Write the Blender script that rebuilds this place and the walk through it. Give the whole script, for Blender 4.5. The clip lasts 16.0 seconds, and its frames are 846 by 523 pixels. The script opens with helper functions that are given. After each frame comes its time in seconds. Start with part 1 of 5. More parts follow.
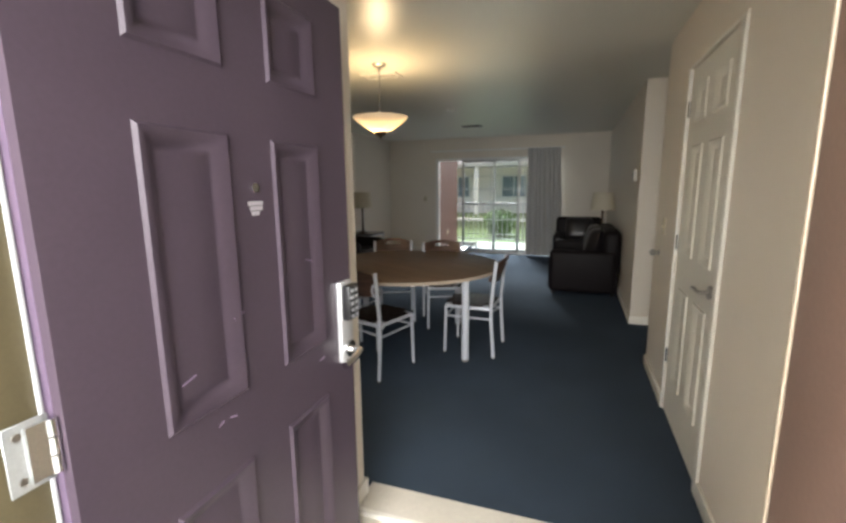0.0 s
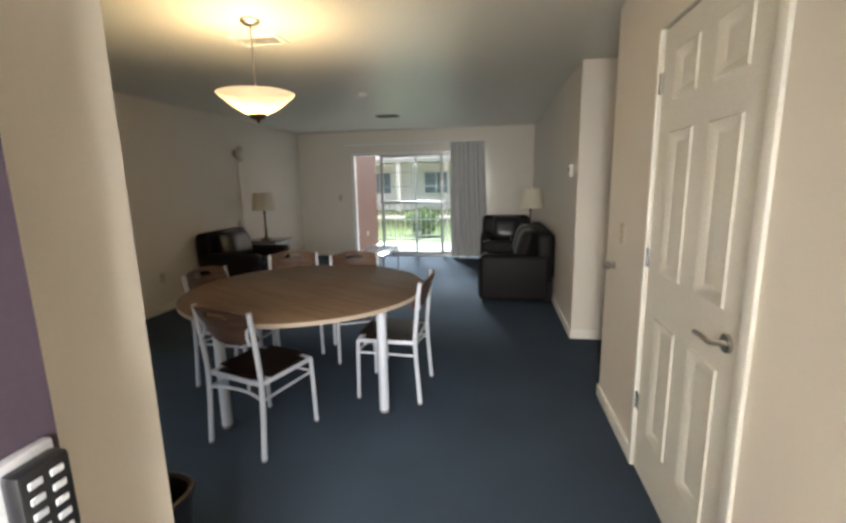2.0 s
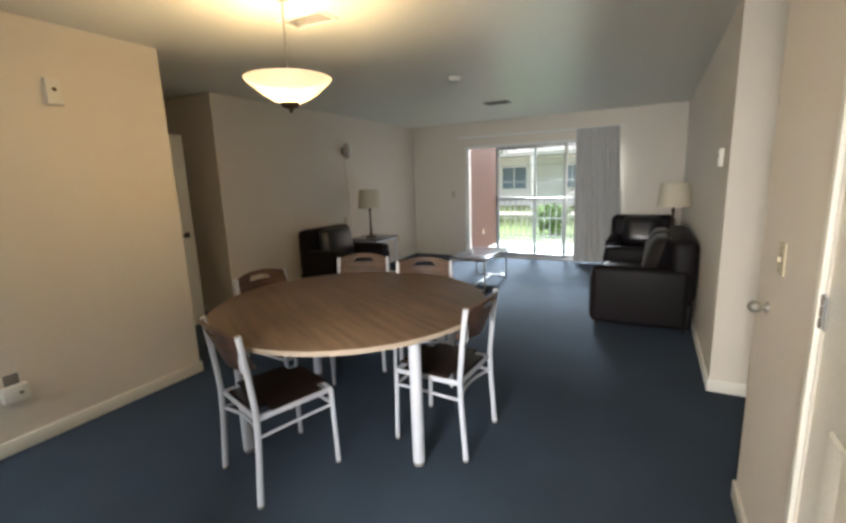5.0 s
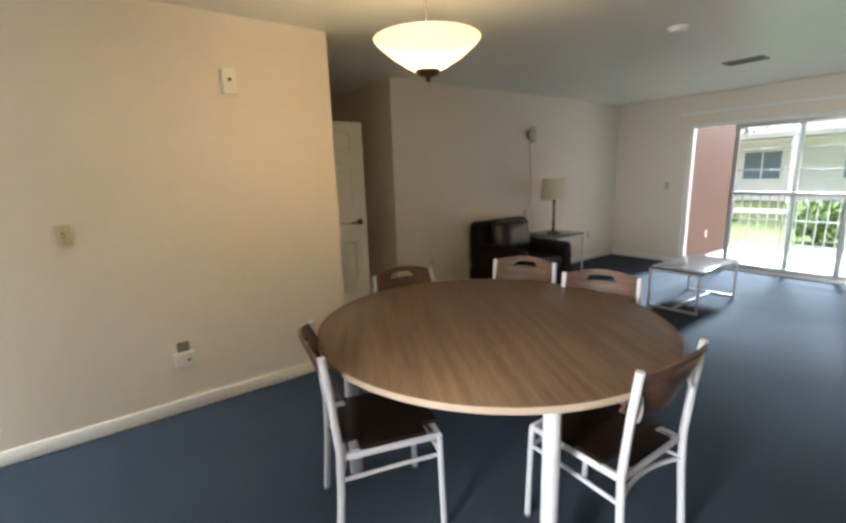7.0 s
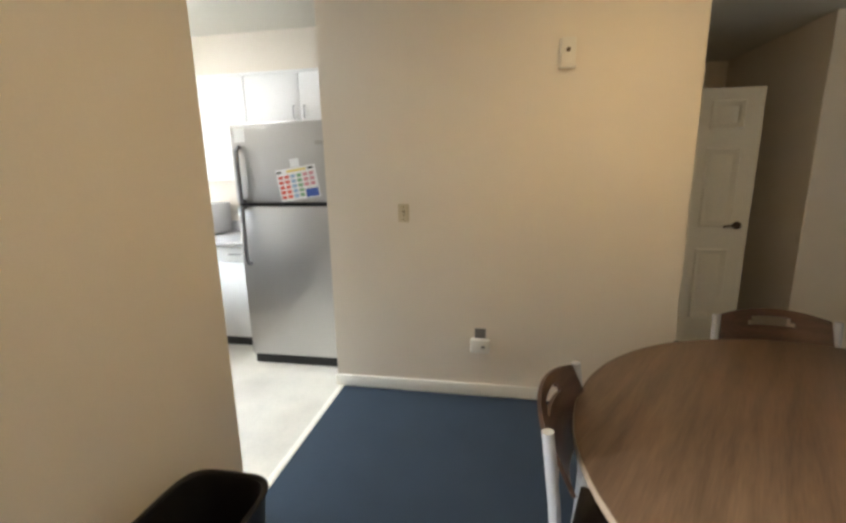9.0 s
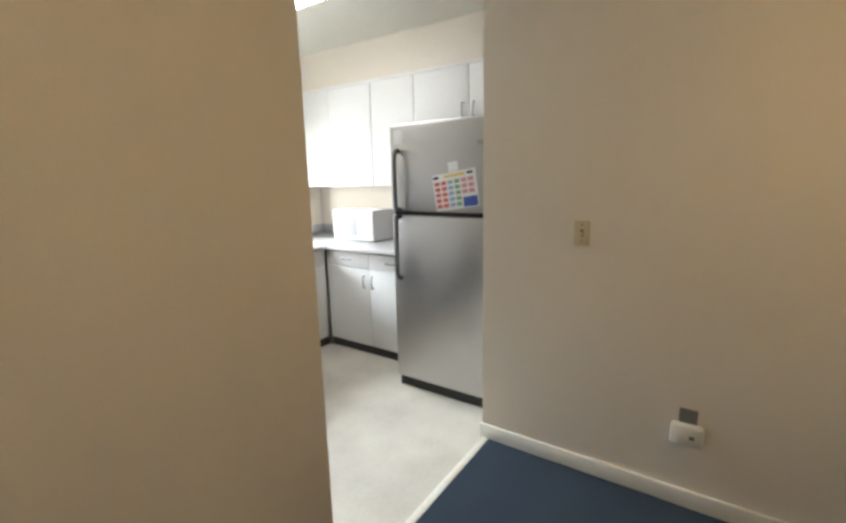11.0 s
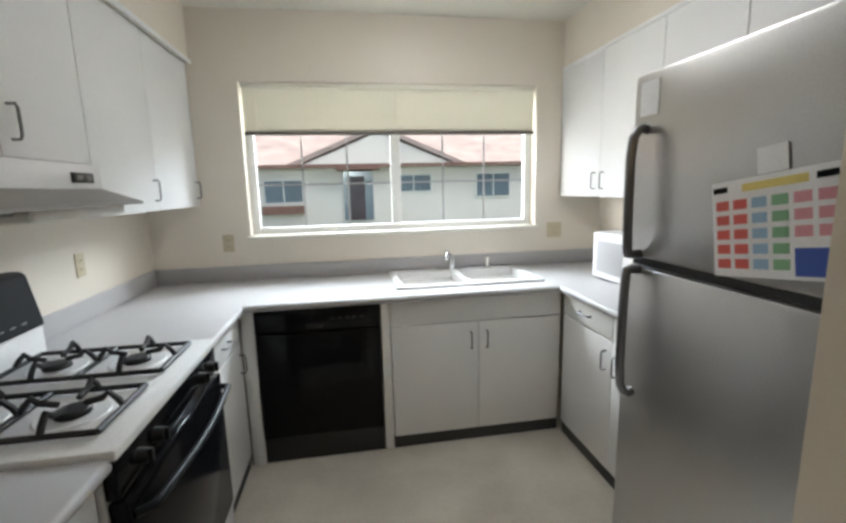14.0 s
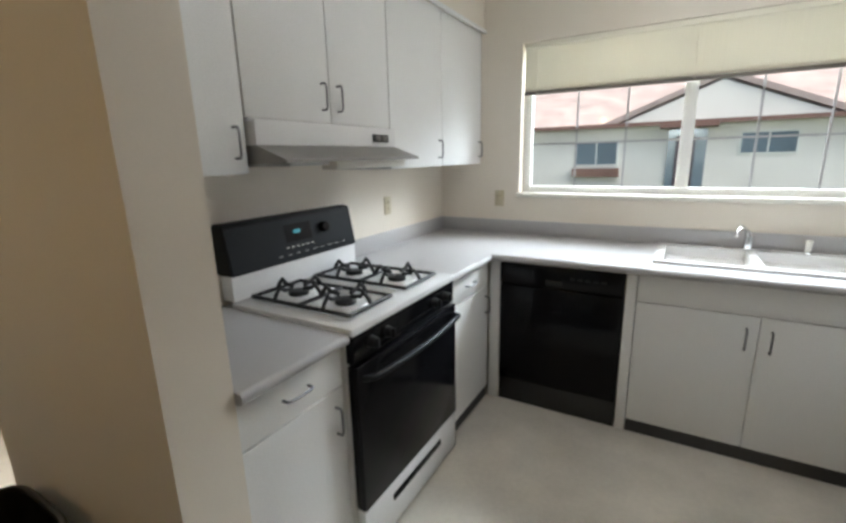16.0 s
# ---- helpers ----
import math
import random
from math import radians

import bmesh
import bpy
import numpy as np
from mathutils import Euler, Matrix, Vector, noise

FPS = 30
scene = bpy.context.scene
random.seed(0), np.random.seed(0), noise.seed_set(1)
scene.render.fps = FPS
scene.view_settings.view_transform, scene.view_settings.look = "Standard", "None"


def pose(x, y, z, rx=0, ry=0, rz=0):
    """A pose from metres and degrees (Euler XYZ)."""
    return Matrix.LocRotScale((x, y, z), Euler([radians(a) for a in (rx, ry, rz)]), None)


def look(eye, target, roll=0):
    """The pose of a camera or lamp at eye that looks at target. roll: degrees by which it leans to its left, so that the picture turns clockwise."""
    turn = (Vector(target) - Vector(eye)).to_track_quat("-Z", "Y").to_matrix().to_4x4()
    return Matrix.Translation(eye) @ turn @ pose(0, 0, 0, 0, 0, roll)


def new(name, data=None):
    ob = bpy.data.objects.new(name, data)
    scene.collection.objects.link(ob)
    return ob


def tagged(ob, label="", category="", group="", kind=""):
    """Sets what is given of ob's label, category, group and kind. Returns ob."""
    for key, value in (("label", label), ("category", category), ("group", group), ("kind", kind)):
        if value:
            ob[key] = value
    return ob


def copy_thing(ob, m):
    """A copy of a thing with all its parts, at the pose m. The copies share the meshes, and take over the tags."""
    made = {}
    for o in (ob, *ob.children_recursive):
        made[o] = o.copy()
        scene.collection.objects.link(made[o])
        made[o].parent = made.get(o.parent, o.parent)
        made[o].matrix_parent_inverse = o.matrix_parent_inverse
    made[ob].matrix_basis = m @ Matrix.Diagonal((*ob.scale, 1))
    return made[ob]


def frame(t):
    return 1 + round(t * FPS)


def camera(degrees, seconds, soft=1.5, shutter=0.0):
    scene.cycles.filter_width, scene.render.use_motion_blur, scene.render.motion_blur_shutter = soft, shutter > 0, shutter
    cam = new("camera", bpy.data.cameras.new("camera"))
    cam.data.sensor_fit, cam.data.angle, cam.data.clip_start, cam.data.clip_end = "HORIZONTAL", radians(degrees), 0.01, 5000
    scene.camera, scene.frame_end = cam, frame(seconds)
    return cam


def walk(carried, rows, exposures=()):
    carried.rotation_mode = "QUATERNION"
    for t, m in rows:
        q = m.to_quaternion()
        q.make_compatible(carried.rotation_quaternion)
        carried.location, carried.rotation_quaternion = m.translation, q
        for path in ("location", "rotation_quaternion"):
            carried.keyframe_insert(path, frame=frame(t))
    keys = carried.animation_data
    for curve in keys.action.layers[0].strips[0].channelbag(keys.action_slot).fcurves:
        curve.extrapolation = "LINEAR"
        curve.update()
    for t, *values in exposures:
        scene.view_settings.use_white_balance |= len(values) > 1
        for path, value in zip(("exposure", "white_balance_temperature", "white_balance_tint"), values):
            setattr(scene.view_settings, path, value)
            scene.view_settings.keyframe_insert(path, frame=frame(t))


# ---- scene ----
cam = camera(88.7, 16.0, soft=3.0)
METRES, EYE, TILT, LEAN, TURN = 5.6, 1.48, 0.0, 0.0, 19.2
ROWS = [
    (0.0, 0.0, 0.0, 0.0, -0.09, -9.9, 0.54),
    (0.5, -0.0111, 0.0464, 0.0019, -8.0, -10.43, 1.08),
    (1.0, -0.0125, 0.0784, 0.0004, -13.54, -10.83, 1.3),
    (1.5, 0.0049, 0.1126, -0.0012, -13.73, -10.81, 1.27),
    (2.0, 0.0299, 0.151, 0.0042, -10.08, -10.55, 1.13),
    (2.5, 0.0434, 0.1735, 0.0016, -5.58, -10.75, 1.28),
    (3.0, 0.0641, 0.1971, 0.0011, -1.57, -10.74, 1.26),
    (3.5, 0.0889, 0.2192, 0.0027, 1.85, -11.02, 1.51),
    (6.0, 0.1482, 0.3072, 0.0024, 16.4, -10.45, 1.89),
    (6.5, 0.1435, 0.348, 0.0021, 23.78, -10.83, 1.83),
    (7.0, 0.1376, 0.38, 0.0005, 34.12, -11.41, 1.75),
    (7.5, 0.1384, 0.4194, 0.0022, 46.58, -11.89, 1.49),
    (8.0, 0.1319, 0.4433, 0.0007, 59.4, -12.09, 1.3),
    (8.5, 0.1144, 0.4598, -0.0001, 71.1, -12.24, 1.06),
    (9.0, 0.0966, 0.4771, 0.0017, 81.28, -12.17, 1.09),
    (9.5, 0.0806, 0.4874, 0.001, 89.41, -12.27, 1.05),
    (12.0, -0.0998, 0.4897, 0.0019, 113.68, -10.01, 1.56),
    (12.5, -0.152, 0.4878, 0.0033, 119.6, -9.69, 1.62),
    (13.0, -0.2122, 0.4931, 0.0045, 128.88, -9.19, 1.41),
    (13.5, -0.2534, 0.4877, 0.0016, 139.46, -9.3, 1.33),
    (14.0, -0.2853, 0.4857, 0.0039, 151.12, -9.73, 1.37),
    (14.5, -0.307, 0.4892, 0.0027, 163.04, -10.53, 1.37),
    (15.0, -0.3273, 0.4984, 0.0017, 174.41, -11.66, 1.32),
    (15.5, -0.3345, 0.5053, 0.0006, 183.94, -12.75, 1.36),
    (16.0, -0.3384, 0.5074, -0.0012, 190.83, -13.59, 1.34),
]
walk(cam, [(t, pose(0, 0, EYE, TILT, LEAN, TURN) @ pose(METRES * x, METRES * y, METRES * z, 90 + pitch, roll, yaw)) for t, x, y, z, yaw, pitch, roll in ROWS],
     [(0.0, 0.65), (0.5, 1.0), (1.0, 1.25), (1.5, 1.3), (3.0, 1.45), (6.0, 1.8), (7.5, 2.0), (9.0, 1.8), (9.7, 1.65), (12.0, 1.05), (13.0, 0.72), (16.0, 0.78)])

# ---- world and lights ----
w = bpy.data.worlds.new("sky")
scene.world = w
w.use_nodes = True
_nt = w.node_tree
_sky = _nt.nodes.new("ShaderNodeTexSky")
_sky.sky_type = "NISHITA"
_sky.sun_disc = False
_sky.sun_elevation, _sky.sun_rotation = radians(50), radians(270)
_sky.air_density, _sky.dust_density = 1.0, 6.0
_bg = _nt.nodes["Background"]
_bg.inputs["Strength"].default_value = 0.15
_nt.links.new(_sky.outputs[0], _bg.inputs["Color"])


def lamp(name, kind, m, energy, color, **kw):
    d = bpy.data.lights.new(name, kind)
    d.energy, d.color = energy, color
    if kind == "AREA":
        d.shape, d.size, d.size_y = "RECTANGLE", kw["sx"], kw["sy"]
    elif kind == "SUN":
        d.angle = radians(kw["angle"])
    else:
        d.shadow_soft_size = kw["soft"]
    ob = new(name, d)
    ob.matrix_world = m
    return ob


lamp("sun", "SUN", look((0, 0, 20), (6.7, 0.0, 12.0)), 3.6, (1, 0.965, 0.92), angle=75)
# sky light standing in at the three openings, above the sight lines
lamp("sky_patio_door", "AREA", look((-2.85, 15.0, 5.0), (-1.5, 6.0, 0.3)), 1450, (0.86, 0.95, 1.0), sx=1.3, sy=1.6)
lamp("sky_kitchen_window", "AREA", look((-2.95, -2.6, 2.8), (-2.0, 1.2, 0.6)), 225, (0.82, 0.92, 1.0), sx=2.4, sy=1.2)
lamp("sky_porch", "AREA", look((0.15, -2.0, 1.9), (-0.3, 1.8, 1.0)), 250, (0.98, 0.97, 0.95), sx=2.0, sy=1.8)
lamp("pendant_bulb", "POINT", pose(-1.60, 3.52, 1.985), 13.5, (1.0, 0.76, 0.45), soft=0.03)

# ---- materials ----


def mat(name, color, rough=0.6, metal=0.0, var=0.10, scale=9.0, bump=0.15, bscale=180.0, dist=0.002, spec=0.5, coat=0.0, fine=0.05):
    """Painted or plain surface: two scales of colour variation and a fine relief."""
    m = bpy.data.materials.new(name)
    m.use_nodes = True
    nt = m.node_tree
    b = nt.nodes["Principled BSDF"]
    tc = nt.nodes.new("ShaderNodeTexCoord")
    n1 = nt.nodes.new("ShaderNodeTexNoise")
    n1.inputs["Scale"].default_value, n1.inputs["Detail"].default_value = scale * 0.25, 5
    n2 = nt.nodes.new("ShaderNodeTexNoise")
    n2.inputs["Scale"].default_value, n2.inputs["Detail"].default_value = bscale, 3
    for n in (n1, n2):
        nt.links.new(tc.outputs["Object"], n.inputs["Vector"])
    r1 = nt.nodes.new("ShaderNodeMapRange")
    r1.inputs[1].default_value, r1.inputs[2].default_value = 0.3, 0.7
    r1.inputs[3].default_value, r1.inputs[4].default_value = 1 - var, 1 + var
    nt.links.new(n1.outputs["Fac"], r1.inputs[0])
    r2 = nt.nodes.new("ShaderNodeMapRange")
    r2.inputs[1].default_value, r2.inputs[2].default_value = 0.3, 0.7
    r2.inputs[3].default_value, r2.inputs[4].default_value = 1 - fine, 1 + fine
    nt.links.new(n2.outputs["Fac"], r2.inputs[0])
    mul = nt.nodes.new("ShaderNodeMath")
    mul.operation = "MULTIPLY"
    nt.links.new(r1.outputs[0], mul.inputs[0])
    nt.links.new(r2.outputs[0], mul.inputs[1])
    vm = nt.nodes.new("ShaderNodeVectorMath")
    vm.operation = "SCALE"
    vm.inputs[0].default_value = color
    nt.links.new(mul.outputs[0], vm.inputs["Scale"])
    nt.links.new(vm.outputs[0], b.inputs["Base Color"])
    rr = nt.nodes.new("ShaderNodeMapRange")
    rr.inputs[3].default_value, rr.inputs[4].default_value = max(0.02, rough - 0.08), min(1, rough + 0.08)
    nt.links.new(n1.outputs["Fac"], rr.inputs[0])
    nt.links.new(rr.outputs[0], b.inputs["Roughness"])
    b.inputs["Metallic"].default_value = metal
    b.inputs["Specular IOR Level"].default_value = spec
    b.inputs["Coat Weight"].default_value = coat
    if bump > 0:
        bp = nt.nodes.new("ShaderNodeBump")
        bp.inputs["Strength"].default_value, bp.inputs["Distance"].default_value = bump, dist
        nt.links.new(n2.outputs["Fac"], bp.inputs["Height"])
        nt.links.new(bp.outputs[0], b.inputs["Normal"])
    return m


def wood(name, dark, light, rough=0.4, stretch=(1, 14, 14), scale=2.2):
    m = bpy.data.materials.new(name)
    m.use_nodes = True
    nt = m.node_tree
    b = nt.nodes["Principled BSDF"]
    tc = nt.nodes.new("ShaderNodeTexCoord")
    mp = nt.nodes.new("ShaderNodeMapping")
    mp.inputs["Scale"].default_value = stretch
    nt.links.new(tc.outputs["Object"], mp.inputs["Vector"])
    n1 = nt.nodes.new("ShaderNodeTexNoise")
    n1.inputs["Scale"].default_value, n1.inputs["Detail"].default_value, n1.inputs["Distortion"].default_value = scale, 7, 0.35
    nt.links.new(mp.outputs[0], n1.inputs["Vector"])
    n2 = nt.nodes.new("ShaderNodeTexNoise")
    n2.inputs["Scale"].default_value, n2.inputs["Detail"].default_value = scale * 7, 4
    nt.links.new(mp.outputs[0], n2.inputs["Vector"])
    ad = nt.nodes.new("ShaderNodeMath")
    ad.operation = "MULTIPLY_ADD"
    ad.inputs[1].default_value = 0.45
    nt.links.new(n2.outputs["Fac"], ad.inputs[0])
    nt.links.new(n1.outputs["Fac"], ad.inputs[2])
    cr = nt.nodes.new("ShaderNodeValToRGB")
    cr.color_ramp.elements[0].position, cr.color_ramp.elements[0].color = 0.52, (*dark, 1)
    cr.color_ramp.elements[1].position, cr.color_ramp.elements[1].color = 0.95, (*light, 1)
    nt.links.new(ad.outputs[0], cr.inputs[0])
    nt.links.new(cr.outputs[0], b.inputs["Base Color"])
    b.inputs["Roughness"].default_value = rough
    bp = nt.nodes.new("ShaderNodeBump")
    bp.inputs["Strength"].default_value, bp.inputs["Distance"].default_value = 0.12, 0.001
    nt.links.new(n2.outputs["Fac"], bp.inputs["Height"])
    nt.links.new(bp.outputs[0], b.inputs["Normal"])
    return m


def brushed(name, color, rough):
    m = mat(name, color, rough, 1.0, 0.03, 4, 0, 200)
    nt = m.node_tree
    b = nt.nodes["Principled BSDF"]
    tc = nt.nodes.new("ShaderNodeTexCoord")
    mp = nt.nodes.new("ShaderNodeMapping")
    mp.inputs["Scale"].default_value = (4, 4, 400)
    nt.links.new(tc.outputs["Object"], mp.inputs["Vector"])
    n = nt.nodes.new("ShaderNodeTexNoise")
    n.inputs["Scale"].default_value = 3
    nt.links.new(mp.outputs[0], n.inputs["Vector"])
    bp = nt.nodes.new("ShaderNodeBump")
    bp.inputs["Strength"].default_value, bp.inputs["Distance"].default_value = 0.05, 0.0006
    nt.links.new(n.outputs["Fac"], bp.inputs["Height"])
    nt.links.new(bp.outputs[0], b.inputs["Normal"])
    return m


def glow(name, color, strength, base=(0.8, 0.8, 0.8)):
    m = mat(name, base, 0.4, 0, 0.02, 6, 0)
    b = m.node_tree.nodes["Principled BSDF"]
    b.inputs["Emission Color"].default_value = (*color, 1)
    b.inputs["Emission Strength"].default_value = strength
    return m


def clear_glass(name, gloss=0.08):
    m = bpy.data.materials.new(name)
    m.use_nodes = True
    nt = m.node_tree
    nt.nodes.remove(nt.nodes["Principled BSDF"])
    t = nt.nodes.new("ShaderNodeBsdfTransparent")
    t.inputs[0].default_value = (0.93, 0.96, 0.95, 1)
    g = nt.nodes.new("ShaderNodeBsdfGlossy")
    g.inputs["Roughness"].default_value = 0.02
    fr = nt.nodes.new("ShaderNodeFresnel")
    fr.inputs[0].default_value = 1.3
    mx = nt.nodes.new("ShaderNodeMixShader")
    nt.links.new(fr.outputs[0], mx.inputs[0])
    nt.links.new(t.outputs[0], mx.inputs[1])
    nt.links.new(g.outputs[0], mx.inputs[2])
    nt.links.new(mx.outputs[0], nt.nodes["Material Output"].inputs[0])
    return m


M_WALL = mat("wall_paint", (0.75, 0.685, 0.59), 0.5, 0, 0.03, 3, 0.14, 140, 0.0015, fine=0.012)
M_CEIL = mat("ceiling_paint", (0.70, 0.68, 0.60), 0.36, 0, 0.03, 2, 0.10, 90, 0.0015)
M_TRIM = mat("trim_paint", (0.80, 0.77, 0.69), 0.4, 0, 0.03, 6, 0.05)
M_DOOR = mat("door_white_paint", (0.74, 0.71, 0.62), 0.42, 0, 0.03, 5, 0.08, 120)
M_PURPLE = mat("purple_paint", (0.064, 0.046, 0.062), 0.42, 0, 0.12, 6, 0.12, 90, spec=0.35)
# door purple made paler for the lit hinge edge; also colours the scuffs
M_LIT_EDGE_SCUFF = mat("lit_edge_and_scuff_purple", (0.30, 0.22, 0.33), 0.45, 0, 0.1, 6, 0.1)
M_OLIVE = mat("olive_weathered_paint", (0.10, 0.08, 0.04), 0.55, 0, 0.15, 6, 0.1)
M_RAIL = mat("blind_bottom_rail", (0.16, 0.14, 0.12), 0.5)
M_BROWN = mat("brown_jamb_paint", (0.14, 0.09, 0.07), 0.5, 0, 0.1, 6, 0.1)
M_CARPET = mat("carpet", (0.046, 0.064, 0.090), 0.95, 0, 0.16, 5, 0.9, 260, 0.006, 0.15, fine=0.35)
M_VINYL = mat("vinyl_floor", (0.60, 0.56, 0.49), 0.33, 0, 0.17, 9, 0.05, 45, fine=0.035)
M_CAB = mat("cabinet_laminate", (0.78, 0.78, 0.77), 0.38, 0, 0.015, 4, 0.02)
M_KICK = mat("toe_kick_rubber", (0.035, 0.033, 0.033), 0.6)
M_CTR = mat("countertop_laminate", (0.44, 0.43, 0.43), 0.35, 0, 0.04, 6, 0.02, 400, fine=0.12)
M_STEEL = brushed("stainless_steel", (0.53, 0.52, 0.51), 0.36)
M_CHROME = mat("chrome", (0.72, 0.72, 0.72), 0.15, 1, 0.02, 4, 0)
M_NICKEL = mat("satin_nickel", (0.42, 0.40, 0.37), 0.32, 1, 0.03, 4, 0)
M_SATIN = mat("satin_chrome", (0.72, 0.72, 0.73), 0.42, 0.6, 0.04, 6, 0.02)
M_RESIDUE = mat("label_residue", (0.34, 0.31, 0.33), 0.8, 0, 0.3, 60, 0.2)
M_HINGE = mat("galvanised_steel", (0.50, 0.52, 0.52), 0.5, 0.7, 0.12, 20, 0.05)
M_HANDLE = mat("dark_steel_handle", (0.20, 0.20, 0.21), 0.33, 1, 0.03, 4, 0)
M_VISOR = mat("grey_visor_metal", (0.30, 0.29, 0.27), 0.42, 0.6, 0.05, 5, 0)
M_BLACK = mat("black_enamel", (0.006, 0.006, 0.007), 0.14, 0, 0.05, 4, 0, spec=0.15)
M_BLKMAT = mat("black_iron", (0.014, 0.014, 0.015), 0.55, 0, 0.1, 8, 0.2)
M_PANEL = mat("charcoal_panel", (0.011, 0.013, 0.016), 0.42, 0, 0.05, 5, 0.02, spec=0.15)
M_ENAMEL = mat("white_enamel", (0.80, 0.80, 0.80), 0.2, 0, 0.02, 5, 0)
M_PLASTIC = mat("white_plastic", (0.74, 0.72, 0.66), 0.4, 0, 0.03, 6, 0)
M_IVORY = mat("ivory_plastic", (0.56, 0.49, 0.34), 0.4, 0, 0.03, 6, 0)
M_GREYPL = mat("grey_plastic", (0.18, 0.17, 0.16), 0.45, 0, 0.05, 6, 0)
M_BLKPL = mat("black_plastic", (0.010, 0.010, 0.011), 0.4, 0, 0.1, 6, 0.1)
M_TABLE = wood("tabletop_wood", (0.076, 0.045, 0.027), (0.160, 0.098, 0.060), 0.42, (14, 1.0, 14), 1.6)
M_BACK = wood("backrest_wood", (0.045, 0.025, 0.017), (0.12, 0.066, 0.044), 0.35, (2, 14, 14), 2.0)
M_SEAT = wood("seat_dark_wood", (0.012, 0.007, 0.006), (0.030, 0.017, 0.012), 0.22, (12, 1, 12), 2.0)
M_EDGE = mat("table_edge_band", (0.36, 0.29, 0.22), 0.4)
M_TUBE = mat("silver_powder_coat", (0.56, 0.58, 0.63), 0.36, 0.15, 0.03, 6, 0.03, 300)
M_LEATH = mat("dark_leather", (0.009, 0.0065, 0.0075), 0.55, 0, 0.2, 8, 0.4, 110, 0.002, spec=0.18)
M_PILLOW = mat("glossy_dark_leather", (0.012, 0.010, 0.012), 0.30, 0, 0.2, 8, 0.25, 110, 0.002, spec=0.7)
M_SHADE = mat("lampshade_linen", (0.72, 0.66, 0.52), 0.8, 0, 0.04, 8, 0.3, 300)
M_BRONZE = mat("bronze", (0.10, 0.07, 0.045), 0.35, 0.8, 0.1, 6, 0)
M_CURT = mat("curtain_fabric", (0.52, 0.515, 0.50), 0.85, 0, 0.05, 8, 0.3, 300)
M_BLIND = mat("blind_slat", (0.82, 0.78, 0.66), 0.5, 0, 0.03, 8, 0)
M_VWHITE = mat("white_vinyl_window", (0.80, 0.80, 0.78), 0.35, 0, 0.02, 6, 0)
M_GRID = mat("window_grid", (0.42, 0.42, 0.43), 0.4, 0, 0.02, 6, 0)
M_ALU = mat("aluminium_window", (0.45, 0.46, 0.46), 0.4, 0.5, 0.03, 6, 0)
M_GLASS = clear_glass("window_glass")
M_TGLASS = mat("dark_table_glass", (0.10, 0.10, 0.11), 0.12, 0, 0.05, 6, 0)
M_BOWL = glow("alabaster_glass_lit", (1.0, 0.80, 0.56), 0.30, (0.75, 0.68, 0.56))
# thin alabaster lets half of the bulb's light through
_bt = M_BOWL.node_tree
_tr = _bt.nodes.new("ShaderNodeBsdfTransparent")
_tr.inputs[0].default_value = (1.0, 0.92, 0.80, 1)
_mx = _bt.nodes.new("ShaderNodeMixShader")
_mx.inputs[0].default_value = 0.6
_bt.links.new(_bt.nodes["Principled BSDF"].outputs[0], _mx.inputs[1])
_bt.links.new(_tr.outputs[0], _mx.inputs[2])
_bt.links.new(_mx.outputs[0], _bt.nodes["Material Output"].inputs[0])
M_TUBEGLOW = glow("fluorescent_diffuser", (0.97, 0.98, 1.0), 4.8)
M_CYAN = glow("clock_display", (0.05, 0.40, 0.48), 0.35, (0.02, 0.1, 0.12))
M_PAPER = mat("white_paper", (0.80, 0.80, 0.80), 0.7, 0, 0.02, 9, 0)
M_STUCCO = mat("white_stucco", (0.82, 0.78, 0.75), 0.9, 0, 0.05, 3, 0.5, 30, 0.01)
M_TERRA = mat("terracotta_stucco", (0.105, 0.052, 0.038), 0.9, 0, 0.08, 4, 0.5, 60, 0.006)
M_ROOF = mat("red_roof_tiles", (0.42, 0.33, 0.315), 0.85, 0, 0.2, 6, 0.5, 12, 0.03)
M_FASCIA = mat("brown_fascia", (0.20, 0.11, 0.09), 0.7)
M_FARGLASS = mat("dark_far_glass", (0.16, 0.21, 0.26), 0.15, 0, 0.2, 2, 0)
M_CONC = mat("concrete", (0.42, 0.41, 0.39), 0.85, 0, 0.1, 5, 0.4, 60, 0.004)
M_GRASS = mat("grass", (0.075, 0.105, 0.032), 0.9, 0, 0.35, 12, 0.9, 60, 0.03, fine=0.4)
M_LEAF = mat("leaves", (0.085, 0.14, 0.035), 0.7, 0, 0.3, 8, 0)
M_BARK = mat("bark", (0.13, 0.09, 0.06), 0.9, 0, 0.2, 9, 0.6, 40, 0.01)
M_ASPH = mat("asphalt", (0.06, 0.06, 0.06), 0.9, 0, 0.15, 6, 0.4, 120)
M_RED = mat("red_ink", (0.62, 0.12, 0.10), 0.7)
M_BLUE = mat("blue_ink", (0.05, 0.10, 0.38), 0.7)
M_GREEN = mat("green_ink", (0.22, 0.42, 0.24), 0.7)
M_LBLUE = mat("light_blue_ink", (0.30, 0.45, 0.60), 0.7)
M_YELLOW = mat("yellow_ink", (0.75, 0.62, 0.20), 0.7)
M_PINK = mat("pink_ink", (0.66, 0.30, 0.34), 0.7)

# ---- mesh helpers ----


